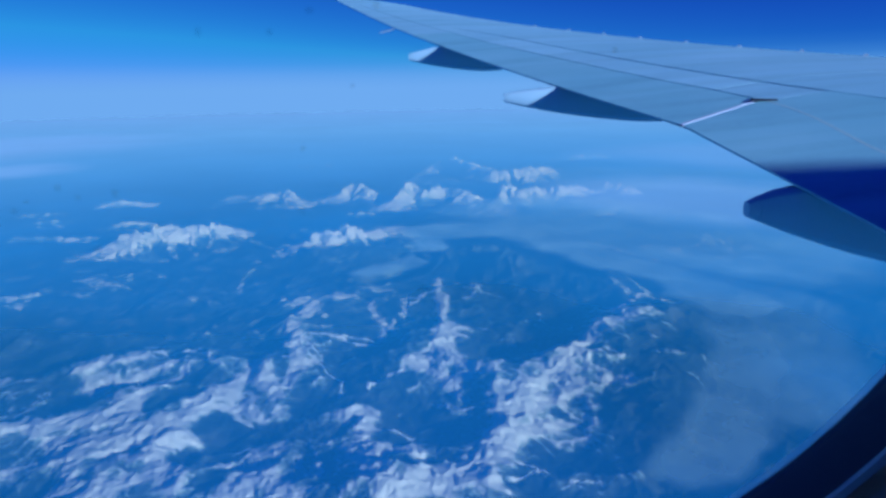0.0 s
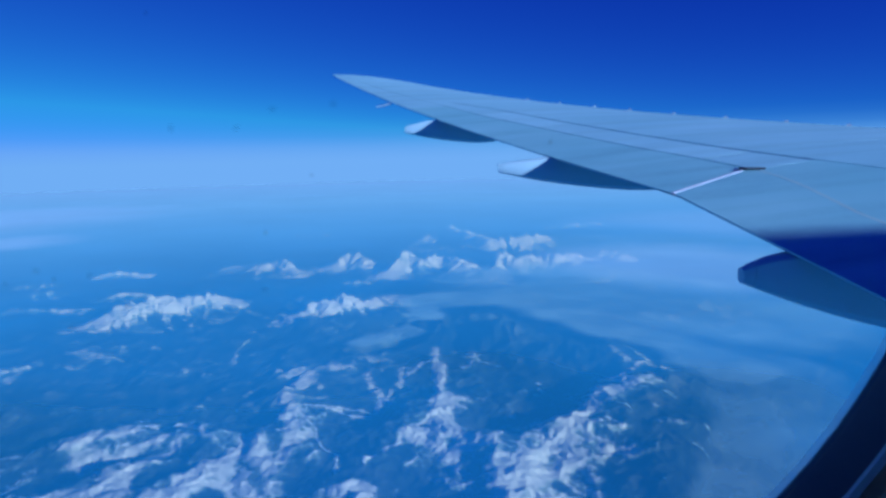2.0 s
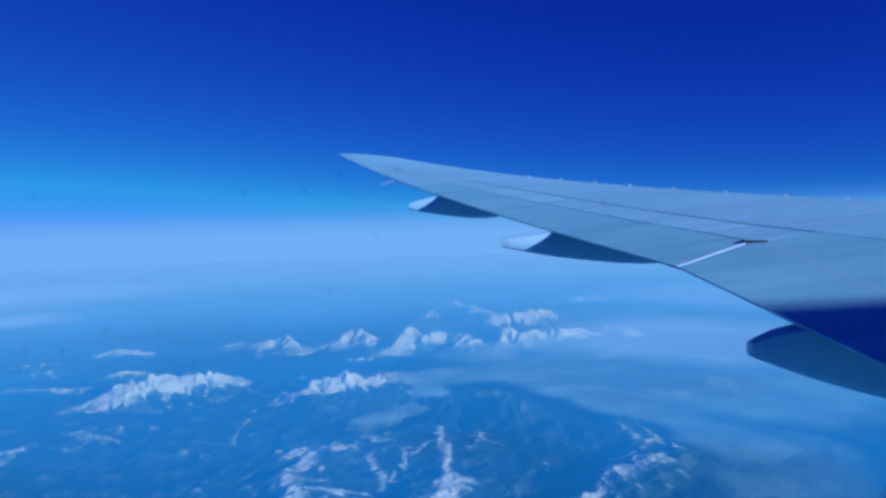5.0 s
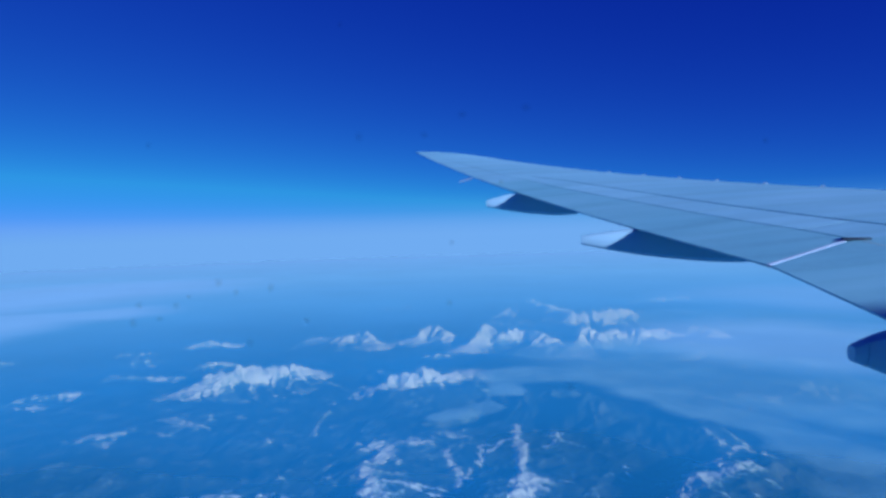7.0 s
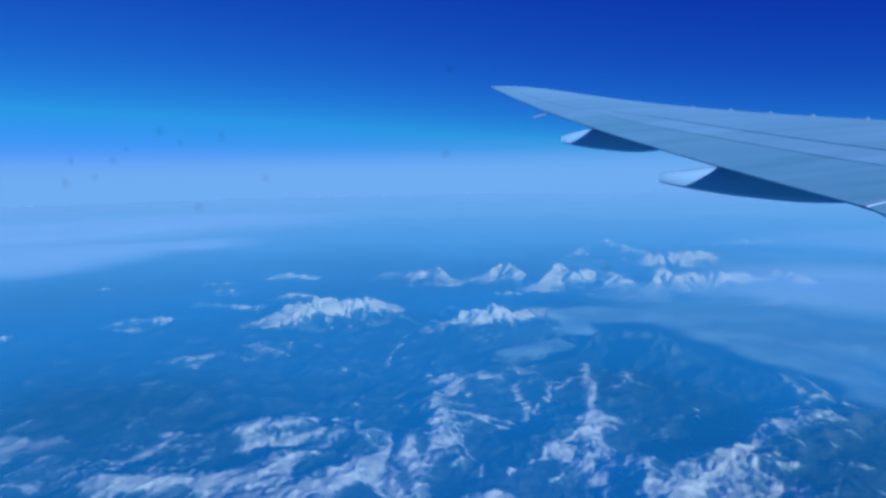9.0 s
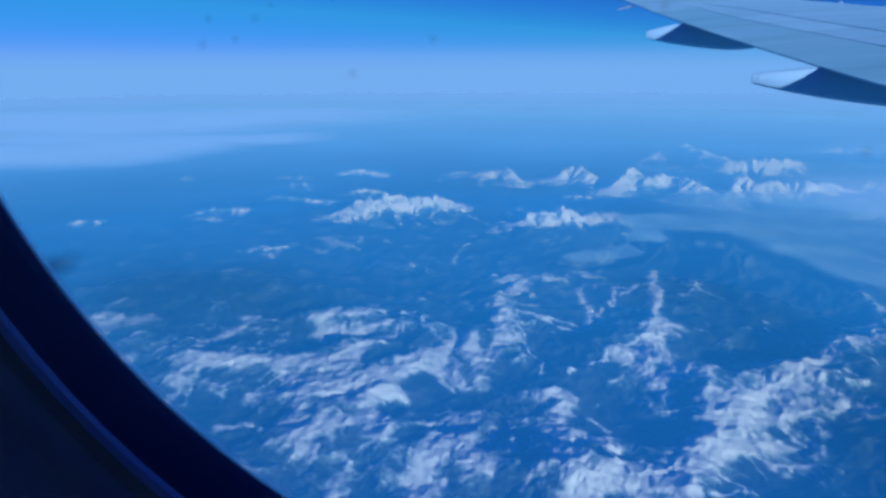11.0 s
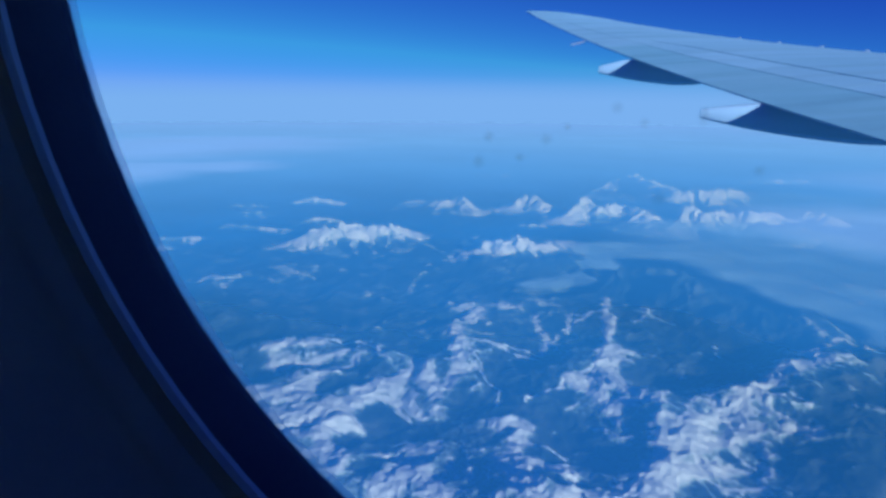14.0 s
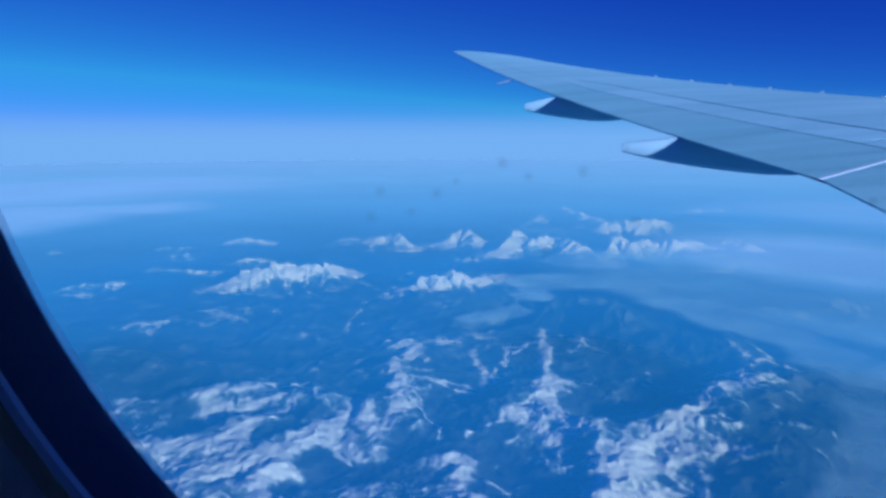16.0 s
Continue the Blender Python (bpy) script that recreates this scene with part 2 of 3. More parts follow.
def part(name, bm, mat, parent, label=""):
    me = bpy.data.meshes.new(name)
    bmesh.ops.recalc_face_normals(bm, faces=bm.faces)
    bm.to_mesh(me)
    bm.free()
    me.materials.append(mat)
    me.shade_smooth()
    me.set_sharp_from_angle(angle=radians(35))
    ob = new(name, me)
    ob.parent = parent
    return tagged(ob, label) if label else ob


def loft(loops, closed=True, cap=False):
    """Vertices and faces of a skin over loops of equal length."""
    n = len(loops[0])
    verts = [v for lp in loops for v in lp]
    faces = []
    for i in range(len(loops) - 1):
        for j in range(n if closed else n - 1):
            k = (j + 1) % n
            faces.append((i * n + j, i * n + k, (i + 1) * n + k, (i + 1) * n + j))
    if cap:
        faces.append(tuple(range(n)))
        faces.append(tuple((len(loops) - 1) * n + j for j in range(n)))
    return verts, faces


# ---- the ground ----
GROUND = -250.0
BANK = radians(-1.3)  # the aircraft leans slightly against the horizon


def lattice(ix, iy, seed):
    h = (ix * 374761393 + iy * 668265263 + seed * 974711) & 0xFFFFFFFF
    h = ((h ^ (h >> 13)) * 1274126177) & 0xFFFFFFFF
    return ((h ^ (h >> 16)) & 0xFFFF) / 65535.0


def vnoise(x, y, seed):
    fx, fy = np.floor(x), np.floor(y)
    ix, iy = fx.astype(np.int64), fy.astype(np.int64)
    u, v = x - fx, y - fy
    u, v = u * u * u * (u * (u * 6 - 15) + 10), v * v * v * (v * (v * 6 - 15) + 10)
    a, b = lattice(ix, iy, seed), lattice(ix + 1, iy, seed)
    c, d = lattice(ix, iy + 1, seed), lattice(ix + 1, iy + 1, seed)
    return (a * (1 - u) + b * u) * (1 - v) + (c * (1 - u) + d * u) * v


def fbm(x, y, size, seed, octaves=5, ridged=False):
    total, amp, norm = np.zeros_like(x), 1.0, 0.0
    ca, sa = math.cos(0.6), math.sin(0.6)
    x, y = x / size, y / size
    for k in range(octaves):
        v = vnoise(x, y, seed + k * 17)
        if ridged:
            v = 1 - np.abs(2 * v - 1)
        total += amp * v
        norm += amp
        amp *= 0.52
        x, y = (ca * x - sa * y) * 2.03 + 11.3, (sa * x + ca * y) * 2.03 - 7.7
    return total / norm


def stroke(x, y, pts, along=False):
    """Distance to a line through the points (and how far along it the nearest point is)."""
    best, where, run = np.full_like(x, 1e9), np.zeros_like(x), 0.0
    for (ax, ay), (bx, by) in zip(pts, pts[1:]):
        dx, dy = bx - ax, by - ay
        size = math.hypot(dx, dy) + 1e-9
        k = np.clip(((x - ax) * dx + (y - ay) * dy) / (size * size), 0, 1)
        d = np.hypot(x - ax - k * dx, y - ay - k * dy)
        if along:
            where = np.where(d < best, run + k * size , where)
        best = np.minimum(best, d)
        run += size
    return (best, where) if along else best


CRESTS, SNOW, HILLS = [], [], []


def crest(width, cover, *plan):
    """A snowy mountain chain: half width, share of snow, line in plan with the height of each summit or saddle."""
    CRESTS.append((width, cover, plan))


def snowfield(width, cover, *plan):
    """Snow lying on open ground along a line: half width, share of snow."""
    SNOW.append((width, cover, plan))


def hill(high, width, *plan):
    """A bare wooded rise."""
    HILLS.append((high, width, plan))


# distant chains
crest(42.78, 1, (-539, 946, 15), (-523, 964, 25), (-496, 975, 26), (-476, 994, 29), (-454, 1006, 25), (-432, 1019, 27), (-410, 1031, 25), (-393, 1061, 18))
crest(18.91, 0.6, (-631, 1141, 8), (-606, 1152, 11), (-578, 1162, 6))
crest(39.64, 1, (-240, 953, 14), (-226, 975, 24), (-205, 980, 24), (-175, 1006, 25), (-154, 1023, 16), (-110, 1092, 4))
crest(45.82, 1, (-274, 1430, 10), (-261, 1458, 26), (-238, 1462, 31), (-209, 1435, 20), (-168, 1399, 6))
crest(12.1, 0.6, (-219, 1230, 4), (-193, 1232, 8), (-168, 1240, 4))
crest(32.16, 0.75, (-509, 1467, 5), (-442, 1413, 13), (-389, 1426, 26), (-341, 1349, 10))
crest(43.29, 1, (-144, 1327, 14), (-128, 1378, 29), (-111, 1419, 34), (-82, 1385, 24), (-34, 1422, 27), (26, 1362, 19), (63, 1309, 18))
crest(48.18, 0.95, (64, 1322, 16), (94, 1401, 32), (128, 1381, 31), (166, 1435, 22), (214, 1427, 22), (270, 1499, 16))
crest(52.31, 1, (-80, 1887, 23), (-34, 1877, 39), (28, 1789, 34), (84, 1698, 29), (159, 1705, 33), (242, 1817, 25))
crest(38.66, 0.6, (314, 1588, 14), (340, 1558, 25), (385, 1528, 16))
crest(21.91, 0.35, (318, 2196, 8), (391, 2233, 14), (472, 2249, 8))
crest(22.73, 0.7, (-774, 1379, 7), (-739, 1388, 15), (-682, 1380, 5))
crest(10.59, 0.5, (-746, 1033, 4), (-711, 1037, 8), (-679, 1045, 5), (-612, 1057, 3))
crest(14.71, 0.35, (-875, 1256, 4), (-838, 1267, 8), (-802, 1274, 4))
crest(20.52, 0.35, (-499, 2050, 5), (-464, 2072, 11), (-424, 2078, 6))
crest(8.59, 0.5, (-559, 693, 2), (-533, 705, 5), (-505, 729, 4))
crest(9.97, 0.4, (-784, 857, 5), (-778, 890, 6), (-722, 941, 3))
crest(13.37, 0.6, (-1079, 1163, 4), (-1062, 1167, 10), (-1044, 1171, 4))
crest(12.87, 0.5, (-928, 740, 5), (-909, 752, 8), (-886, 774, 3))
crest(13.71, 0.3, (-806, 1163, 5), (-775, 1178, 9), (-751, 1205, 4))
crest(15.39, 0.4, (237, 941, 5), (266, 971, 9), (317, 994, 5), (365, 1002, 7), (391, 1027, 21), (412, 1031, 10), (442, 1029, 4))
crest(22.41, 0.35, (384, 2236, 6), (450, 2264, 10), (511, 2308, 6))
# snow on the nearer ranges, on clearings and on forest runs
snowfield(22.28, 0.5, (-176, 628), (-161, 686), (-133, 719))
snowfield(4.75, 0.4, (-213, 608), (-187, 580))
snowfield(5.37, 0.5, (-154, 598), (-131, 611))
snowfield(12.34, 0.35, (-184, 636), (-185, 595))
snowfield(5.15, 0.97, (-30, 793), (-26, 721), (-24, 661), (-21, 626), (-17, 601))
snowfield(3.44, 0.85, (-30, 749), (-51, 711), (-67, 711), (-63, 652))
snowfield(2.63, 0.7, (-47, 711), (-59, 677))
snowfield(2.98, 0.8, (-21, 732), (-15, 684), (-21, 652))
snowfield(6.4, 0.5, (5, 767), (26, 731), (41, 720))
snowfield(4.49, 0.5, (43, 829), (54, 829))
snowfield(4.47, 0.95, (80, 828), (93, 817))
snowfield(3.87, 0.55, (16, 732), (6, 700))
snowfield(4.1, 0.8, (-101, 681), (-89, 635), (-80, 610), (-77, 579))
snowfield(2.38, 0.65, (-89, 647), (-68, 594), (-73, 635))
snowfield(2.24, 0.85, (-152, 584), (-126, 590), (-100, 577), (-78, 569))
snowfield(1.93, 0.6, (-120, 590), (-101, 590), (-81, 579))
snowfield(12.4, 1, (-14, 596), (-15, 551), (-14, 513))
snowfield(10.15, 0.95, (-18, 557), (-26, 523), (-32, 504))
snowfield(10.09, 0.95, (-12, 544), (-2, 507))
snowfield(7.91, 0.9, (-40, 507), (-18, 491), (4, 483))
snowfield(3.33, 0.8, (-18, 564), (-40, 531), (-52, 502), (-64, 485), (-75, 470))
snowfield(11.36, 0.85, (-12, 538), (6, 501), (27, 482))
snowfield(7.59, 0.8, (-17, 502), (-6, 470), (-1, 452))
snowfield(4.35, 0.6, (-34, 513), (-25, 491))
snowfield(3.08, 0.5, (-44, 470), (-36, 478))
snowfield(9.84, 0.95, (-181, 514), (-160, 483), (-146, 460))
snowfield(12.25, 1, (-177, 503), (-190, 462), (-203, 417), (-218, 396), (-234, 378))
snowfield(6.8, 0.8, (-190, 440), (-167, 449), (-146, 434))
snowfield(2.04, 0.8, (-165, 462), (-144, 431))
snowfield(2.02, 0.7, (-176, 451), (-155, 424))
snowfield(7.98, 0.9, (-164, 591), (-151, 552), (-139, 514), (-145, 478))
snowfield(8.61, 0.75, (-139, 514), (-128, 528))
snowfield(1.71, 0.65, (-149, 566), (-126, 545), (-117, 514), (-103, 486), (-94, 460))
snowfield(3.19, 0.85, (-280, 550), (-246, 550), (-229, 537), (-212, 517))
snowfield(12.88, 0.7, (-293, 490), (-271, 505), (-248, 524))
snowfield(11.58, 0.6, (-314, 515), (-295, 530), (-267, 537))
snowfield(10.35, 0.75, (-250, 456), (-246, 483), (-236, 503))
snowfield(8.93, 0.8, (-252, 428), (-245, 456))
snowfield(10.62, 0.75, (-390, 416), (-396, 450), (-390, 469), (-393, 498))
snowfield(10.79, 0.85, (-372, 391), (-351, 394), (-330, 398), (-304, 410), (-271, 418))
snowfield(9.6, 0.55, (-353, 363), (-339, 370), (-325, 371))
snowfield(10.79, 0.7, (-301, 404), (-271, 388), (-255, 392))
snowfield(11.14, 0.8, (-266, 417), (-246, 418), (-245, 449))
snowfield(13.21, 0.8, (-265, 371), (-243, 391), (-230, 398))
snowfield(12.54, 0.9, (-224, 371), (-204, 378), (-192, 400))
snowfield(13.85, 0.8, (-218, 331), (-203, 345), (-188, 351), (-170, 339))
snowfield(3.23, 0.85, (-292, 324), (-275, 335), (-246, 326))
snowfield(7.51, 0.4, (-291, 371), (-276, 378))
snowfield(11.43, 0.95, (-134, 328), (-128, 347), (-113, 343), (-104, 328))
snowfield(10.88, 0.9, (-83, 431), (-74, 440), (-67, 416), (-70, 389))
snowfield(3.15, 0.55, (-67, 424), (-43, 412), (-35, 406))
snowfield(8.61, 0.95, (-63, 377), (-51, 384), (-40, 388), (-33, 377))
snowfield(7.44, 0.95, (-62, 364), (-57, 343), (-51, 352))
snowfield(2.15, 0.4, (-106, 400), (-92, 371))
snowfield(2.02, 0.45, (-83, 378), (-76, 352))
snowfield(11.25, 0.85, (163, 615), (139, 584), (117, 563), (94, 524))
snowfield(14.1, 0.85, (94, 524), (64, 479), (41, 450))
snowfield(13.04, 0.9, (38, 446), (28, 416), (32, 393), (14, 372))
snowfield(10.03, 0.95, (13, 372), (-7, 352), (-28, 341), (-46, 324))
snowfield(2.78, 0.6, (93, 512), (116, 495))
snowfield(2.93, 0.6, (66, 459), (84, 432))
snowfield(2.64, 0.6, (46, 408), (64, 400))
snowfield(2.8, 0.7, (30, 372), (48, 364))
snowfield(2.61, 0.7, (7, 353), (24, 335))
snowfield(2.35, 0.5, (104, 537), (130, 524))
snowfield(11.32, 0.9, (-136, 311), (-134, 338), (-121, 349), (-102, 327))
snowfield(2.72, 0.7, (-107, 302), (-94, 295))
snowfield(2.15, 0.6, (-76, 315), (-69, 331))
snowfield(10.35, 0.95, (-64, 277), (-48, 305), (-25, 333), (-7, 339), (10, 352))
snowfield(12.57, 0.9, (9, 356), (23, 381), (41, 406), (65, 421))
snowfield(10.87, 0.9, (22, 416), (47, 444), (68, 456), (87, 480))
snowfield(2.78, 0.7, (-4, 321), (23, 322))
snowfield(3.11, 0.7, (27, 351), (52, 363))
snowfield(3.58, 0.6, (64, 400), (87, 413))
snowfield(7.21, 0.7, (109, 490), (125, 483))
snowfield(2.01, 0.6, (-18, 314), (-6, 305))
snowfield(1.93, 0.5, (56, 349), (81, 353))
snowfield(12.94, 0.85, (-504, 414), (-525, 450), (-496, 461))
snowfield(4.06, 0.5, (-473, 398), (-469, 424))
snowfield(3.82, 0.5, (-473, 367), (-455, 382), (-428, 385))
snowfield(4.47, 0.75, (169, 649), (195, 678), (217, 658))
snowfield(1.67, 0.7, (222, 654), (260, 662), (272, 651))
snowfield(4.77, 0.4, (199, 730), (217, 679))
snowfield(4.79, 0.35, (147, 608), (183, 614))
snowfield(3.66, 0.45, (-267, 737), (-282, 806), (-283, 859))
snowfield(2.92, 0.35, (-325, 725), (-298, 715), (-272, 698))
snowfield(4.95, 0.3, (-293, 895), (-265, 849))
snowfield(14.58, 0.45, (-480, 799), (-440, 777), (-431, 801))
snowfield(3.31, 0.4, (-314, 714), (-284, 697))
snowfield(12.87, 0.4, (-543, 717), (-515, 723))
snowfield(13.04, 0.35, (-452, 782), (-422, 803))
snowfield(4.5, 0.3, (-343, 1023), (-289, 961))
snowfield(3.8, 0.35, (171, 710), (180, 679), (196, 645))
snowfield(4.14, 0.45, (-212, 606), (-193, 605))
snowfield(2.89, 0.4, (-62, 689), (-62, 640))
# the ranges and wooded hills that carry it
hill(10, 60, (-46, 330), (-6, 359), (27, 407), (40, 458), (96, 533), (165, 626))
hill(9, 55, (-73, 478), (-39, 541), (-14, 589), (-13, 522), (11, 499))
hill(9, 55, (-237, 385), (-205, 425), (-181, 511), (-149, 468))
hill(8, 50, (-319, 524), (-270, 543), (-215, 526))
hill(8, 50, (-379, 399), (-334, 405), (-275, 426), (-249, 459))
hill(7, 50, (-221, 337), (-172, 345))
hill(7, 45, (-166, 601), (-141, 523))
hill(7, 45, (-84, 438), (-63, 385), (-57, 349))
hill(6, 45, (-135, 334), (-105, 334))
hill(26, 62, (-3, 857), (31, 856), (59, 810))
hill(15, 60, (60, 792), (107, 743), (163, 730))
hill(12, 55, (160, 719), (203, 660))
hill(9, 80, (134, 508), (211, 630), (273, 641))
hill(9, 60, (132, 439), (199, 520))
hill(12, 60, (188, 938), (226, 871), (259, 855))
hill(14, 50, (-202, 916), (-134, 904), (-79, 958))
hill(5, 200, (-125, 638), (-8, 636), (79, 635))
hill(4, 250, (-488, 643), (-365, 719), (-206, 761))


# misty valleys: half width, density, line in plan
MISTS = [
    (24, 0.85, (-111, 793), (-76, 847), (-40, 956), (-25, 1034)),
    (64, 0.9, (-16, 1034), (79, 1060), (150, 995), (160, 922)),
    (42, 0.8, (156, 905), (208, 814), (265, 739), (289, 667)),
    (29, 0.5, (281, 649), (248, 520), (189, 423), (146, 365)),
    (56, 0.38, (325, 650), (289, 537), (245, 460)),
    (174, 0.75, (155, 1205), (235, 1139), (298, 1061), (386, 910)),
    (194, 0.5, (384, 1683), (519, 1639), (745, 1523)),
    (39, 0.4, (230, 817), (302, 711)),
]


def valley(x, y):
    """How much mist lies on the valley floor."""
    wx, wy = x + 50 * (fbm(x, y, 110, 61) - 0.5), y + 70 * (fbm(x, y, 110, 67) - 0.5)
    d = np.zeros_like(x)
    for w, a, *pts in MISTS:
        k = np.clip(1.3 - stroke(wx, wy, pts) / w, 0, 0.6) / 0.6
        d = np.maximum(d, a * k * k * (3 - 2 * k))
    return d


def relief(x, y):
    """Height above the valleys, and how much snow lies."""
    wx = x + 7 * (fbm(x, y, 60, 3) - 0.5) + 10 * (fbm(x, y, 14, 5, 5) - 0.5)
    wy = y + 9 * (fbm(x, y, 60, 9) - 0.5) + 16 * (fbm(x, y, 14, 7, 5) - 0.5)
    gully = fbm(wx, wy, 38, 21, 5, True)
    fine = fbm(wx, wy, 12, 23, 5)
    folds = fbm(wx, wy, 80, 25, 6, True)
    rough = np.interp(np.hypot(x, y), [0, 900, 1600], [1.0, 0.7, 0.3])
    base = 12 + 6 * (fbm(x, y, 260, 31, 4) - 0.5) + rough * 13 * (folds - 0.5) + rough * 7 * (gully - 0.6) + rough * 2.5 * (fine - 0.5)
    high = np.zeros_like(x)
    cover = -0.02 + 0.8 * (folds - 0.6) + 0.45 * (fine - 0.5) + 0.3 * (gully - 0.62) - 0.15 * np.clip((np.hypot(x + 90, y - 450) - 350) / 300, 0, 1) - 0.3 * np.clip((x - 90) / 60, 0, 1)

    def reach(plan, w):
        px, py = [q[0] for q in plan], [q[1] for q in plan]
        return np.where((wx > min(px) - w) & (wx < max(px) + w) & (wy > min(py) - w) & (wy < max(py) + w))

    for w, s, plan in CRESTS:
        near = reach(plan, w)
        line = [(px, py) for px, py, _ in plan]
        d, t = stroke(wx[near], wy[near], line, True)
        runs = np.cumsum([0] + [math.dist(a, b) for a, b in zip(line, line[1:])])
        h = np.interp(t, runs, [pz for _, _, pz in plan])
        k = np.clip(1 - d / w, 0, 1)
        rib = 0.6 * (1 - np.abs(2 * vnoise(t / 10 + 1.2 * fine[near], d / 60, 81) - 1)) + 0.4 * (1 - np.abs(2 * vnoise(t / 4 + fine[near], d / 30, 83) - 1))
        jag = 0.70 + 0.28 * vnoise(t / 15, 0 * t, 87) + 0.36 * vnoise(t / 6, 0 * t, 89)
        lift = h * jag * (k ** 1.3 - 1.5 * k * (1 - k) * (0.62 - rib)) * (0.9 + 0.2 * rib)
        high[near] = np.maximum(high[near], lift)
        cover[near] = np.maximum(cover[near], np.clip(s * (1.6 * k - 0.32), -0.3, 0.66) + 2.5 * (1.1 - k) * (rib - 0.54) + 0.7 * (fine[near] - 0.5))
    for h, w, plan in HILLS:
        k = np.clip(1 - stroke(wx, wy, plan) / w, 0, 1)
        base += h * k * k * (3 - 2 * k) * (0.7 + 0.5 * gully)
    base -= 14 * np.clip(1.4 * valley(x, y), 0, 1) * np.clip((34 - base) / 14, 0, 1)
    texture = 0.5 * (fine - 0.5) + 1.9 * (gully - 0.62) + 1.3 * (fbm(wx, wy, 19, 29, 4, True) - 0.62)
    for w, s, plan in SNOW:
        near = reach(plan, 3.6 * w)
        d, t = stroke(wx[near], wy[near], plan, True)
        k = np.exp(-0.85 * (d / w) ** 1.25)
        dust = np.exp(-0.16 * (d / w) ** 2)
        rib = 0.6 * vnoise(t / 5 + 0.8 * fine[near], d / 34, 91) + 0.4 * vnoise(t / 2.2 + 0.6 * fine[near], d / 18, 93)
        broken = (0.85 - 0.62 * s * k) * texture[near] + 1.1 * (1.1 - k) * (rib - 0.5)
        cover[near] = np.maximum(cover[near], -0.34 + k * (0.48 + 0.74 * s) + 0.26 * s * dust + broken * (0.3 + 0.7 * min(1.0, w / 10)))
        high[near] = np.maximum(high[near], min(3.5, 0.11 * w) * k)
    return base + high, cover


def polar_sheet(name, radii, angles, mat, heights, attr):
    """A round sheet about the camera's foot; angle 0 looks out of the window, positive forward."""
    rr, aa = np.meshgrid(radii, np.radians(angles), indexing="ij")
    x, y = rr * np.sin(aa), rr * np.cos(aa)
    z, values = heights(x.ravel(), y.ravel())
    co = np.stack([x.ravel(), y.ravel(), z + GROUND], 1).astype(np.float32)
    nr, na = rr.shape
    i, j = np.meshgrid(np.arange(nr - 1), np.arange(na), indexing="ij")
    k = (j + 1) % na
    quads = np.stack([i * na + j, (i + 1) * na + j, (i + 1) * na + k, i * na + k], -1).reshape(-1, 4)
    me = bpy.data.meshes.new(name)
    me.vertices.add(len(co))
    me.vertices.foreach_set("co", co.ravel())
    me.loops.add(quads.size)
    me.loops.foreach_set("vertex_index", quads.ravel().astype(np.int32))
    me.polygons.add(len(quads))
    me.polygons.foreach_set("loop_start", np.arange(0, quads.size, 4, dtype=np.int32))
    at = me.attributes.new(attr, "FLOAT", "POINT")
    at.data.foreach_set("value", values.astype(np.float32))
    me.update(calc_edges=True)
    me.shade_smooth()
    me.materials.append(mat)
    ob = new(name, me)
    ob.rotation_euler.y = BANK
    return ob


ANGLES = np.concatenate([np.arange(-62, 52, 0.125), np.arange(52, 298, 6.0)])
RADII = np.concatenate([[0.02, 60, 120], np.geomspace(200, 2000, 860), np.geomspace(2010, 4880, 110)])
tagged(polar_sheet("ground", RADII, ANGLES, M_LAND, relief, "snow"),
       "snowy alpine ranges above dark wooded valleys", "mountains", kind="structure")

# ---- sheets of painted haze and of mist over the land ----
WIDE = np.concatenate([np.arange(-64, 56, 0.25), np.arange(56, 296, 8.0)])
RINGS = np.concatenate([[0.02, 100], np.geomspace(200, 4960, 330)])
DECKS = [
    (194, 0.8, (-1328, 893), (-1153, 984), (-1150, 1103)),
    (161, 0.75, (-1652, 1114), (-1267, 1169), (-1014, 1295)),
    (497, 0.85, (-2311, 1495), (-1635, 1613), (-1459, 2019)),
    (297, 0.45, (630, 1449), (706, 1446), (886, 1438)),
    (169, 0.6, (281, 908), (369, 874), (486, 785)),
]


def deck(x, y):
    wx, wy = x + 260 * (fbm(x, y, 420, 71) - 0.5), y + 200 * (fbm(x, y, 300, 73) - 0.5)
    d = np.zeros_like(x)
    for w, a, *pts in DECKS:
        k = np.clip(1.4 - stroke(wx, wy, pts) / w, 0, 1)
        d = np.maximum(d, a * k * k * (3 - 2 * k))
    return d


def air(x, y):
    """How much the painted haze sheet hides of the land, more with distance."""
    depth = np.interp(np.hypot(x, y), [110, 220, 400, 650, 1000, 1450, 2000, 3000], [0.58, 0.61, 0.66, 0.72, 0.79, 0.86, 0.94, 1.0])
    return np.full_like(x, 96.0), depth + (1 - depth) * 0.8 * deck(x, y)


def mist(x, y):
    return np.full_like(x, 24.0), valley(x, y)


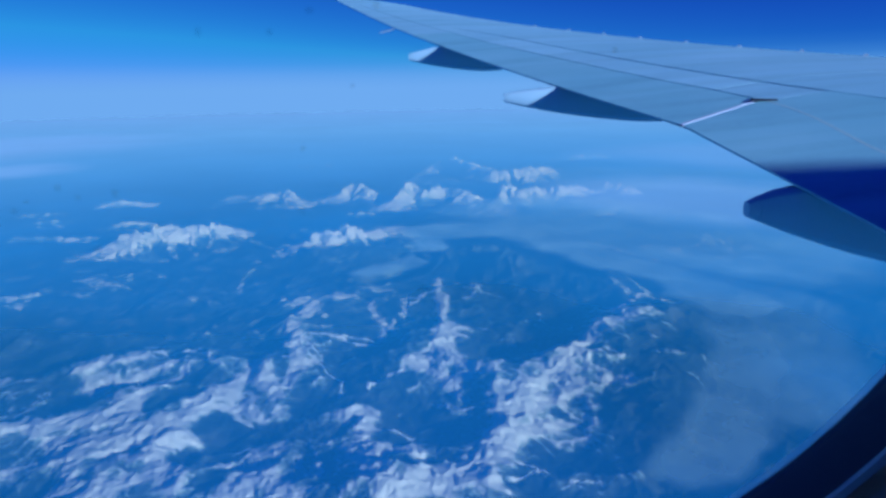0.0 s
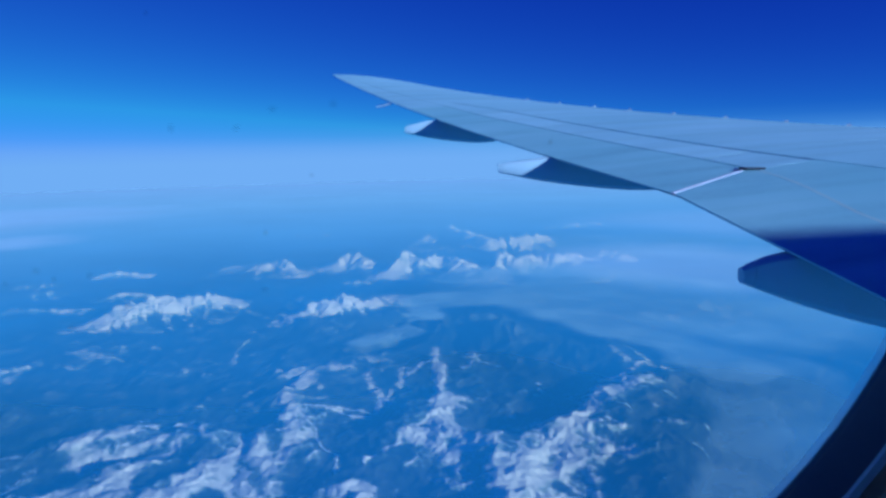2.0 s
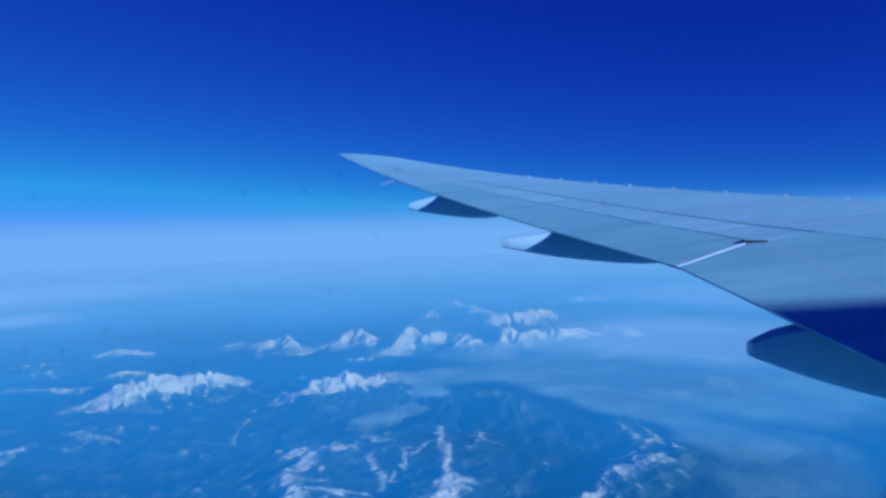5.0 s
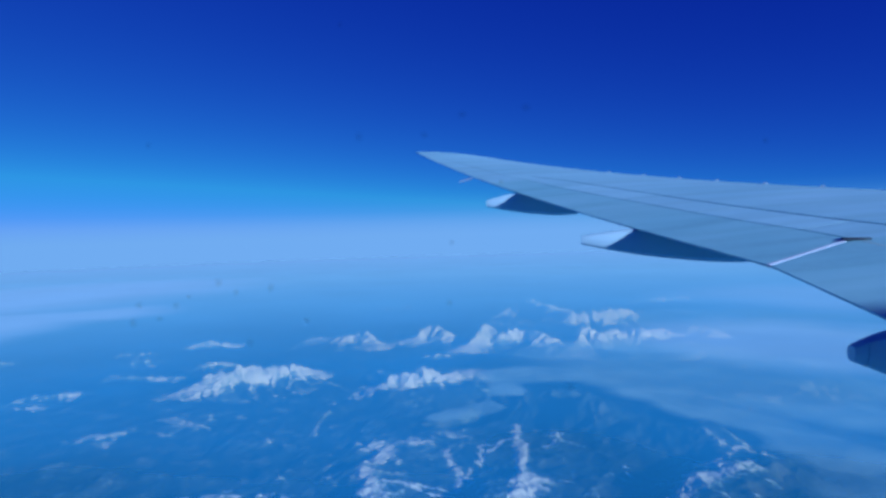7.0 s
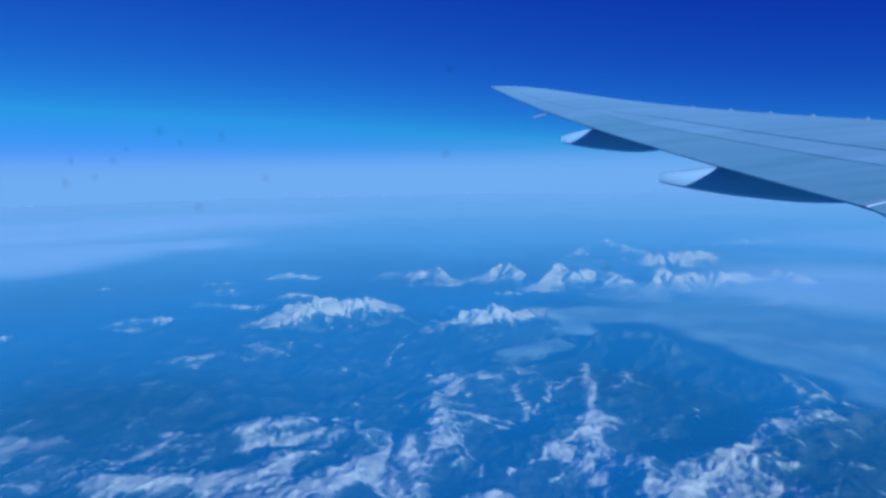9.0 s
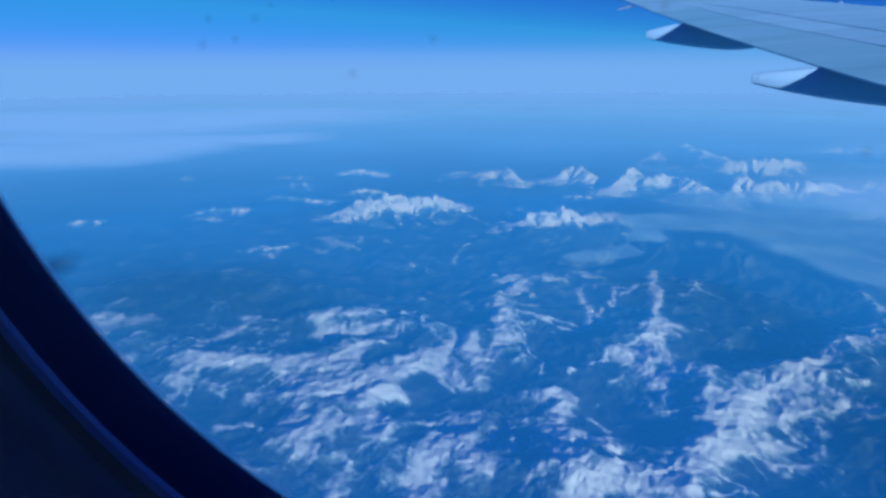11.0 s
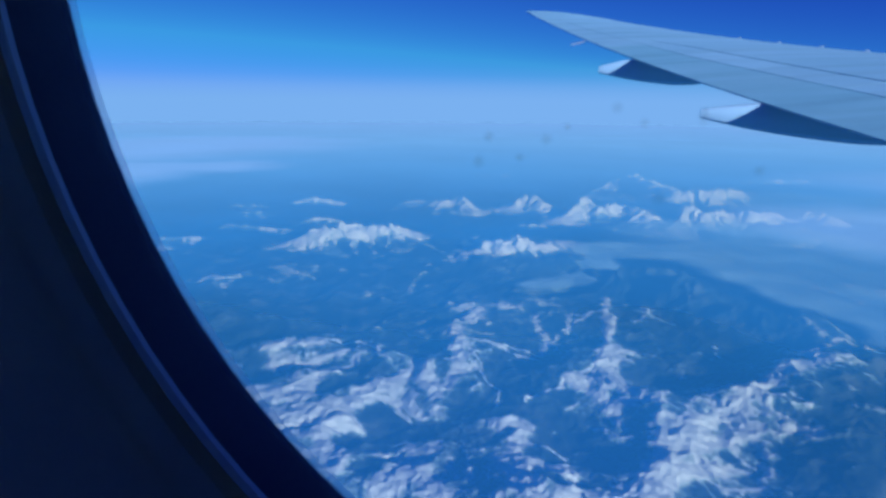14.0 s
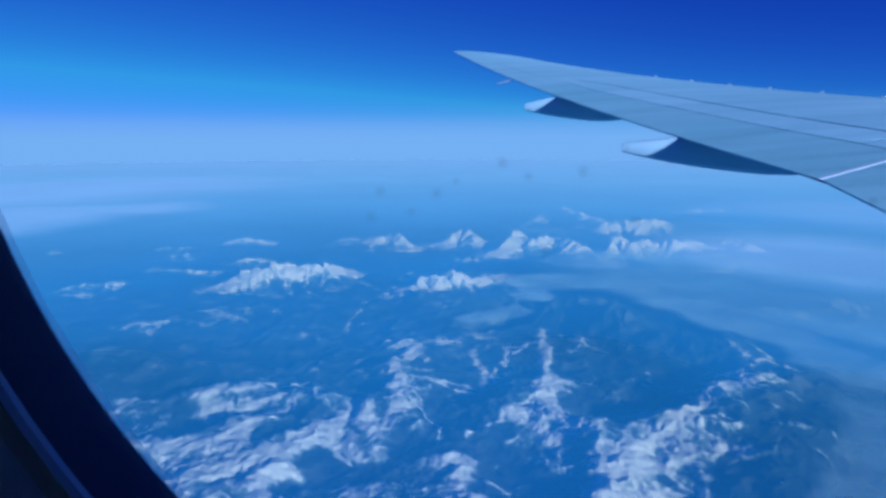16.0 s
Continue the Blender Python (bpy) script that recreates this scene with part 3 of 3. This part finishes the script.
def haze_strength(x, y):
    """Strength of the painted haze colour: lowered over the forest bowls to darken them, varied at random elsewhere."""
    wx, wy = x + 60 * (fbm(x, y, 90, 95) - 0.5), y + 60 * (fbm(x, y, 90, 97) - 0.5)
    t = np.interp(np.hypot(x, y), [250, 800], [0.94, 1.01]) + 0.22 * (fbm(x, y, 180, 99) - 0.5) * np.interp(np.hypot(x, y), [700, 1600], [1.0, 0.0])
    for w, a, *pts in ((70, 0.20, (101, 292), (127, 342), (162, 393), (185, 397)), (110, 0.12, (-308, 347), (-210, 228)), (60, 0.12, (6, 471), (41, 399), (39, 444))):
        k = np.clip(1.25 - stroke(wx, wy, pts) / w, 0, 1)
        t -= a * k * k * (3 - 2 * k)
    return t


haze = tagged(polar_sheet("haze", RINGS, WIDE, M_AIR, air, "veil"), "sheet painted as thin blue haze and cloud bank over the mountains", "haze", kind="structure")
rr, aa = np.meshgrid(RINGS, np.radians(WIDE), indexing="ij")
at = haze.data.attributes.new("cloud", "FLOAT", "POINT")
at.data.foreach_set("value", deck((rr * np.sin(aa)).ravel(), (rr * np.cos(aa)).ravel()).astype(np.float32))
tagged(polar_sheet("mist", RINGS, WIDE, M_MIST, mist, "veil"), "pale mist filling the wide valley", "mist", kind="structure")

# a self-lit ring that stands in for the bright haze over the horizon
RING_N = 180
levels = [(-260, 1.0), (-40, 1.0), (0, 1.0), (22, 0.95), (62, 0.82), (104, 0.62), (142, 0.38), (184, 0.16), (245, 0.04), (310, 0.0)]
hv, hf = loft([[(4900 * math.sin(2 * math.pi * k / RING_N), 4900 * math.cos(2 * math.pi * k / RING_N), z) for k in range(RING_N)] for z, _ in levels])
horizon = tagged(link("backdrop", hv, hf, M_HORIZON, smooth=False), "glowing ring painted as pale lavender haze along the horizon", "haze", kind="structure")
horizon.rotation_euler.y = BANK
at = haze.data.attributes.new("thick", "FLOAT", "POINT")
at.data.foreach_set("value", haze_strength((rr * np.sin(aa)).ravel(), (rr * np.cos(aa)).ravel()).astype(np.float32))
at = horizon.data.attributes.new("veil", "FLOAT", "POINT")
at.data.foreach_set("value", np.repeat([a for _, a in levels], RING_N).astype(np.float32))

# ---- the wing ----
Y_TIP, Y_ROOT, Y_FLAP = 27.0, 0.1, 7.9


def te(y):
    if y > Y_FLAP:
        return Vector((-5.0 + 0.404 * (27 - y), y, 0.00215 * y * y + 0.12455 * y - 1.64))
    return Vector((2.716 + 0.185 * (Y_FLAP - y), y, -0.522 + 0.2 * (y - Y_FLAP)))


def le(y):
    x = -2.0 + 0.625 * (25.5 - y)
    z = 0.00372 * y * y + 0.03312 * y - 0.406
    if y < 10:
        z = 0.297 + (y - 10) * 0.117
    v = Vector((x, y, z))
    if y > 24.6:
        k = (y - 24.6) / (Y_TIP - 24.6)
        v = v.lerp(te(Y_TIP), k * k)
        v.y = y
    return v


def upper(y, u, lift=0.0):
    """A point of the upper skin: u runs from the trailing edge (0) to the leading edge (1)."""
    a, b = te(y), le(y)
    p = a.lerp(b, u)
    p.z += (a - b).length * 0.012 * math.sin(math.pi * min(u, 1.0)) + lift
    return p


def lower(y, u):
    a, b = te(y), le(y)
    p = a.lerp(b, u)
    p.z -= (a - b).length * 0.10 * max(0.0, math.sin(math.pi * u)) ** 1.4 + 0.021
    return p


wing = tagged(new("aircraft_wing"), "pale grey swept airliner wing with a raked tip", "aircraft wing")
SPANS = [Y_ROOT + (Y_TIP - Y_ROOT) * (k / 70) for k in range(71)]
US = [0, 0.03, 0.1, 0.2, 0.3, 0.4, 0.5, 0.6, 0.7, 0.8, 0.9, 0.96, 0.99, 1.0]
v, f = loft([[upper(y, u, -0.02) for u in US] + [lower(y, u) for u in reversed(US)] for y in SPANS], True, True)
link("wing_box", v, f, M_GAP_SHADE, wing)


def panel(name, y0, y1, u0, u1, mat, label="", thick=0.018, proud=0.0, slant=(0, 0), nu=6):
    """A skin panel lying on the wing box. u0 and u1 are numbers or functions of y; slant skews the two ends."""
    ny = max(2, int((y1 - y0) / 0.4))
    rows = []
    for i in range(ny + 1):
        k = i / ny
        yk = y0 + (y1 - y0) * k
        ends = []
        for q in (u0, u1):
            u = q(yk) if callable(q) else q
            for _ in range(4):
                y = y0 + slant[0] * u + (y1 - y0 + (slant[1] - slant[0]) * u) * k
                u = q(y) if callable(q) else q
            ends.append(u)
        a, b = ends
        row = []
        for j in range(nu + 1):
            u = a + (b - a) * j / nu
            y = y0 + slant[0] * u + (y1 - y0 + (slant[1] - slant[0]) * u) * k
            row.append(upper(y, u, proud))
        rows.append(row)
    n = nu + 1
    verts = [p for r in rows for p in r] + [p - Vector((0, 0, thick)) for r in rows for p in r]
    off = len(rows) * n
    faces = []
    for i in range(ny):
        for j in range(nu):
            a = i * n + j
            faces.append((a, a + 1, a + n + 1, a + n))
            faces.append((off + a, off + a + n, off + a + n + 1, off + a + 1))
    rim = [j for j in range(n)] + [i * n + nu for i in range(1, ny + 1)] + [ny * n + j for j in range(nu - 1, -1, -1)] + [i * n for i in range(ny - 1, 0, -1)]
    for a, b in zip(rim, rim[1:] + rim[:1]):
        faces.append((a, b, off + b, off + a))
    return link(name, verts, faces, mat, wing, label)


def seam_a(y):
    """The hinge line of flaps and ailerons, in u."""
    return float(np.interp(y, [0.6, 6.45, 7.53, 8.5, 9.3, 10.4, 13.4, 15.6, 17.9, 20.9, 23.6, 27], [0.10, 0.16, 0.203, 0.24, 0.25, 0.243, 0.246, 0.236, 0.245, 0.225, 0.209, 0.2]))


def seam_b(y):
    """The rear edge of the fixed skin, in u."""
    return float(np.interp(y, [0.6, 7.9, 9.8, 11.4, 12.9, 14.8, 16.9, 18.4], [0.42, 0.404, 0.388, 0.392, 0.403, 0.416, 0.42, 0.36]))


G = 0.0035
# skin panels from the leading edge back to the flaps
for y0, y1 in ((0.6, 4.2), (4.206, 9.7), (9.706, 14.1), (14.106, 18.4)):
    panel("leading_edge_skin", y0, y1, lambda y: seam_b(y) + G, 0.999, M_SKIN, nu=14)
for y0, y1 in ((18.408, 22.4), (22.408, 26.9)):
    panel("outer_skin", y0, y1, lambda y: seam_a(y) + 0.5 * G, 0.999, M_SKIN, nu=16)
for k, (y0, y1) in enumerate(((8.215, 9.1), (9.108, 11.0), (11.008, 13.2), (13.208, 15.5), (15.508, 18.39))):
    panel("spoiler", y0, y1, lambda y: seam_a(y) + 0.5 * G, lambda y: seam_b(y) - 2.6 * G, M_SPOIL if k in (1, 3) else M_SKIN, slant=(1.25, 1.25 if k < 4 else 0))
panel("outboard_flap", 7.975, 17.6, 0.0, lambda y: seam_a(y) - 1.6 * G, M_FLAP, slant=(2.85, 0))
panel("aileron", 17.62, 24.4, 0.0, lambda y: seam_a(y) - G, M_SKIN)
panel("tip_skin", 24.42, 26.85, 0.0, lambda y: seam_a(y) - 0.5 * G, M_SKIN)
panel("inboard_spoiler", 0.6, 8.211, lambda y: seam_a(y) + 0.0054, lambda y: seam_b(y) - 0.5 * G, M_FLAP, slant=(0, 1.25))
panel("inboard_flap", 0.6, 7.90, 0.0, lambda y: seam_a(y) - 0.0004, M_FLAP, slant=(0, 2.85))
panel("hinge_seal", 0.7, 7.85, lambda y: seam_a(y), lambda y: seam_a(y) + 0.005, M_SEAL, "faded hinge seal strip", proud=0.001, slant=(0, 2.85))
panel("flap_end_rib", 7.92, 7.965, 0.0, 0.232, M_RIB, "pale painted flap end rib", thick=0.02, proud=0.003, slant=(2.85, 2.85))


def fairing(y, x_end, z_top, z_low, drop, sweep, length, width):
    """A flap track canoe: blunt and narrow behind, keeled below, buried in the wing in front."""
    top = te(y)
    thing = new("flap_track_fairing")
    thing.parent = wing
    loops = []
    for k in range(25):
        x = x_end + length * (k / 24) ** 1.3
        s = (x - x_end) / length
        u = (x - top.x) / (le(y).x - top.x)
        if u > 0:
            roof = upper(y, u).z - 0.05
        else:
            roof = z_top + (top.z - 0.03 - z_top) * ((x - x_end) / (top.x - x_end)) ** 0.85
        keel = z_low - drop * (1 - math.exp(-(x - x_end) / sweep)) + 1.6 * max(0.0, s - 0.42) ** 2
        keel = min(keel, roof - 0.05)
        w = 0.5 * width * min(1.0, 0.20 + 0.8 * (1 - math.exp(-(x - x_end) / 0.9)))
        loops.append([Vector((x, y + dy * w, keel + (roof - keel) * dz)) for dy, dz in
                      ((-0.3, 0.0), (-0.72, 0.10), (-0.95, 0.35), (-1, 0.65), (-0.85, 0.93), (-0.6, 1.0), (0.6, 1.0), (0.85, 0.93), (1, 0.65), (0.95, 0.35), (0.72, 0.10), (0.3, 0.0))])
    v, f = loft(loops[1:], True, True)
    link("fairing_body", v, f, M_FAIR, thing)
    v, f = loft(loops[:2], True, True)
    link("tail_cap", [p + Vector((-0.004, 0, 0)) for p in v], f, M_FAIR, thing)
    return thing


fairing(15.8, -1.18, 0.657, 0.52, 0.33, 1.3, 3.5, 0.42)
fairing(10.8, 0.75, -0.186, -0.318, 0.40, 1.6, 4.6, 0.50)
fairing(5.9, 2.70, -1.112, -1.244, 0.90, 2.2, 6.0, 0.70)


def small_box(name, p, sx, sy, sz, mat, rz=0.0, taper=0.6, label=""):
    bm = bmesh.new()
    bmesh.ops.create_cube(bm, size=1.0)
    for q in bm.verts:
        k = taper if q.co.z > 0 else 1.0
        q.co = Vector((q.co.x * sx * k, q.co.y * sy * k, q.co.z * sz))
    bmesh.ops.rotate(bm, verts=bm.verts, matrix=Matrix.Rotation(radians(rz), 3, "Z"))
    bmesh.ops.translate(bm, verts=bm.verts, vec=p)
    return part(name, bm, mat, wing, label)


for y in (18.9, 17.7, 16.6, 15.6, 14.5, 13.4, 12.3, 11.35, 10.5):
    small_box("vortex_generator", upper(y, 0.985, 0.014), 0.10, 0.022, 0.06, M_RIB, -30)
# a solid dark block laid on the skin in place of a shaded opening
small_box("flap_end_dark_block", upper(8.58, 0.243, 0.006), 0.30, 0.17, 0.024, M_HOLE_SHADE, -10, 0.95, "dark block painted as the unlit cavity at the flap's end")
for y in (19.1,):
    v, f = loft([[te(y) + Vector((-0.02 - 0.42 * k, 0.02 * math.cos(a), -0.04 - 0.10 * k + (0.03 - 0.012 * k) * math.sin(a))) for a in (0, 1.57, 3.14, 4.71)] for k in (0, 0.3, 1.0)], True, True)
    link("fuel_vent", v, f, M_METAL, wing)

# ---- fuselage and cabin window ----
HULL_R, HULL_Y, HULL_Z = 3.15, -3.13, -0.10
W2, H2, RC, LOOP = 0.1528, 0.2272, 0.1455, 96


def rounded(o, y):
    """The window's outline, grown by o, in the plane y."""
    pts, r = [], RC + o
    for k in range(LOOP):
        a = 2 * math.pi * (k + 0.5) / LOOP
        cx, cz = math.copysign(W2 - RC, math.cos(a)), math.copysign(H2 - RC, math.sin(a))
        pts.append(Vector((cx + r * math.cos(a), y, cz + r * math.sin(a))))
    return pts


def hull_y(z, r):
    return HULL_Y + math.sqrt(max(0.0, r * r - (z - HULL_Z) ** 2))


def frame_loop(half_x, half_z, r):
    """A rectangle round the window, drawn on the hull's curve of radius r."""
    out = []
    for k in range(LOOP):
        a = 2 * math.pi * (k + 0.5) / LOOP
        c, s = math.cos(a), math.sin(a)
        q = min(half_x / max(1e-6, abs(c)), half_z / max(1e-6, abs(s)))
        out.append(Vector((c * q, hull_y(s * q, r), s * q)))
    return out


window = tagged(new("window_1"), "rounded cabin window with blue dimmed glass", "window", kind="structure")


def rings(name, loops, mat, label="", parent=window):
    v, f = loft(loops)
    return link(name, v, f, mat, parent, label)


rings("seal", [rounded(0.006, 0.004), rounded(0.0, 0.002), rounded(0.0, -0.002), rounded(0.003, -0.010), rounded(0.006, -0.011)], M_DARK, "black rubber window seal")
rings("bead", [rounded(0.0025, -0.0095), rounded(0.002, -0.0112), rounded(0.0026, -0.0125), rounded(0.004, -0.0131), rounded(0.0052, -0.0138)], M_LINING, "rounded lip of the window reveal")
rings("reveal", [rounded(0.0052, -0.0138), rounded(0.0075, -0.0168), rounded(0.0088, -0.0178), rounded(0.0098, -0.0186), rounded(0.013, -0.0225), rounded(0.0245, -0.0352), rounded(0.0262, -0.0385), rounded(0.0275, -0.0375), rounded(0.0285, -0.0392), rounded(0.031, -0.042)], M_LINING, "moulded grey window reveal")
pane = link("pane", rounded(0.003, 0.0), [tuple(range(LOOP))], M_PANE, window, "blue electrochromic pane", smooth=False)
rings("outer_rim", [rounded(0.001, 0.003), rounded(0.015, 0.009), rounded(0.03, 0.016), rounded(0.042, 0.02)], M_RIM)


def bevel_material():
    """Cut acrylic that passes daylight diffusely."""
    m, n, l = material("frosted_acrylic_edge")
    t, c = n.new("ShaderNodeBsdfTranslucent"), n.new("ShaderNodeBsdfTransparent")
    grain = noise_node(n, l, 60.0)
    l.new(ramp(n, l, grain.outputs[0], [(0.3, (0.78, 0.82, 0.85)), (0.7, (0.9, 0.92, 0.94))]).outputs[0], t.inputs["Color"])
    mx = n.new("ShaderNodeMixShader")
    mx.inputs[0].default_value = 0.45
    l.new(c.outputs[0], mx.inputs[1])
    l.new(t.outputs[0], mx.inputs[2])
    o = n.new("ShaderNodeOutputMaterial")
    l.new(mx.outputs[0], o.inputs[0])
    return m


rings("pane_bevel", [rounded(-0.0019, 0.0018), rounded(0.0012, 0.0013)], bevel_material(), "frosted edge of the outer pane")


def speck_material():
    """A grey smear that thins out towards its rim."""
    m, n, l = material("dust_film")
    tc = n.new("ShaderNodeTexCoord")
    g = n.new("ShaderNodeTexGradient")
    g.gradient_type = "SPHERICAL"
    l.new(tc.outputs["Object"], g.inputs["Vector"])
    k = n.new("ShaderNodeMath")
    k.operation = "MULTIPLY"
    k.inputs[1].default_value = 0.17
    l.new(g.outputs["Fac"], k.inputs[0])
    clear, film = n.new("ShaderNodeBsdfTransparent"), n.new("ShaderNodeBsdfDiffuse")
    film.inputs["Color"].default_value = (0.12, 0.13, 0.14, 1)
    mx = n.new("ShaderNodeMixShader")
    l.new(k.outputs[0], mx.inputs[0])
    l.new(clear.outputs[0], mx.inputs[1])
    l.new(film.outputs[0], mx.inputs[2])
    o = n.new("ShaderNodeOutputMaterial")
    l.new(mx.outputs[0], o.inputs[0])
    return m


# dried dust on the pane
speck = bpy.data.meshes.new("dust_speck")
speck.from_pydata([(0, 0, 0)] + [(math.cos(k * math.pi / 8), 0, math.sin(k * math.pi / 8)) for k in range(16)], [], [(0, 1 + k, 1 + (k + 1) % 16) for k in range(16)])
speck.materials.append(speck_material())
rng = random.Random(7)
spots = [(-0.017, -0.091), (-0.003, -0.091), (0.005, -0.087), (0.018, -0.086), (0.013, -0.101), (-0.065, -0.0915), (0.064, -0.094),
         (-0.068, -0.127), (-0.063, -0.130), (-0.056, -0.125), (-0.049, -0.122), (0.002, -0.126), (-0.029, -0.130), (-0.0695, -0.131),
         (-0.099, -0.119), (-0.090, -0.126), (-0.045, -0.124), (-0.037, -0.123), (-0.059, -0.127)]
spots += [(rng.uniform(-0.11, 0.1), rng.uniform(-0.15, -0.05)) for k in range(8)]
for x, z in (q for q in spots if q[0] > -0.08):
    ob = new("dust_speck", speck)
    ob.parent = window
    ob.location = (x, -0.0012, z)
    size = rng.uniform(0.0007, 0.0013)
    ob.scale = (size, 1, size * rng.uniform(0.8, 1.3))

wall = rings("cabin_wall", [rounded(0.031, -0.042), rounded(0.034, -0.0435), rounded(0.038, -0.0445), rounded(0.10, -0.052), frame_loop(0.45, 0.55, HULL_R - 0.09)], M_LINING, parent=None)
tagged(wall, "grey cabin sidewall panel in shade", "wall", kind="structure")
skin = rings("wall_outer", [rounded(0.042, 0.02), frame_loop(0.45, 0.55, HULL_R)], M_HULL, parent=None)
tagged(skin, "white painted hull skin round the window", "wall", kind="structure")


def hull(name, r, mat, label):
    """A tube along the cabin, open where the window panel sits and at an unseen row of windows added on the other side.
    """
    cuts = [-3.4, -2.8, -2.2, -1.6, -1.0, 1.0, 1.6, 2.2, 2.8, 3.4, 4.0, 4.6, 5.2, 5.8, 6.4, 7.0]
    xs = sorted([-5, -0.45, 0.45, 8, 14] + [c + h for c in cuts for h in (-0.14, 0.14)])
    hi, lo = math.asin((0.55 - HULL_Z) / r), math.asin((-0.55 - HULL_Z) / r)
    far_hi, far_lo = math.pi - math.asin((0.23 - HULL_Z) / r), math.pi - math.asin((-0.23 - HULL_Z) / r)
    arcs = [lo + (hi - lo) * k / 8 for k in range(9)]
    arcs += [hi + (far_hi - hi) * k / 24 for k in range(1, 25)]
    gap = len(arcs) - 1
    arcs += [far_lo] + [far_lo + (lo + 2 * math.pi - far_lo) * k / 24 for k in range(1, 24)]
    verts = [(x, HULL_Y + r * math.cos(a), HULL_Z + r * math.sin(a)) for x in xs for a in arcs]
    n = len(arcs)
    faces = []
    for i in range(len(xs) - 1):
        for j in range(n):
            if xs[i] == -0.45 and j < 8:
                continue
            if j == gap and any(abs(xs[i] - c + 0.14) < 1e-6 for c in cuts):
                continue
            k = (j + 1) % n
            faces.append((i * n + j, i * n + k, (i + 1) * n + k, (i + 1) * n + j))
    faces += [tuple(range(n)), tuple((len(xs) - 1) * n + j for j in range(n))]
    return tagged(link(name, verts, faces, mat), label, "wall", kind="structure")


# unseen row of windows on the cabin's other side, added to brighten the lining
for i, cx in enumerate([-3.4, -2.8, -2.2, -1.6, -1.0, 1.0, 1.6, 2.2, 2.8, 3.4, 4.0, 4.6, 5.2, 5.8, 6.4, 7.0]):
    far_window = tagged(new(f"window_{i + 2}"), "unseen cabin window with blue dimmed glass across the aisle, added to light the cabin", "window", kind="structure")
    y = HULL_Y - HULL_R + 0.06
    link("pane", [(cx - 0.15, y, -0.24), (cx + 0.15, y, -0.24), (cx + 0.15, y, 0.24), (cx - 0.15, y, 0.24)], [(0, 1, 2, 3)], M_PANE, far_window, smooth=False)
hull("wall_hull", HULL_R, M_HULL, "white painted airliner fuselage")
hull("wall_cabin", HULL_R - 0.09, M_LINING, "grey cabin lining")
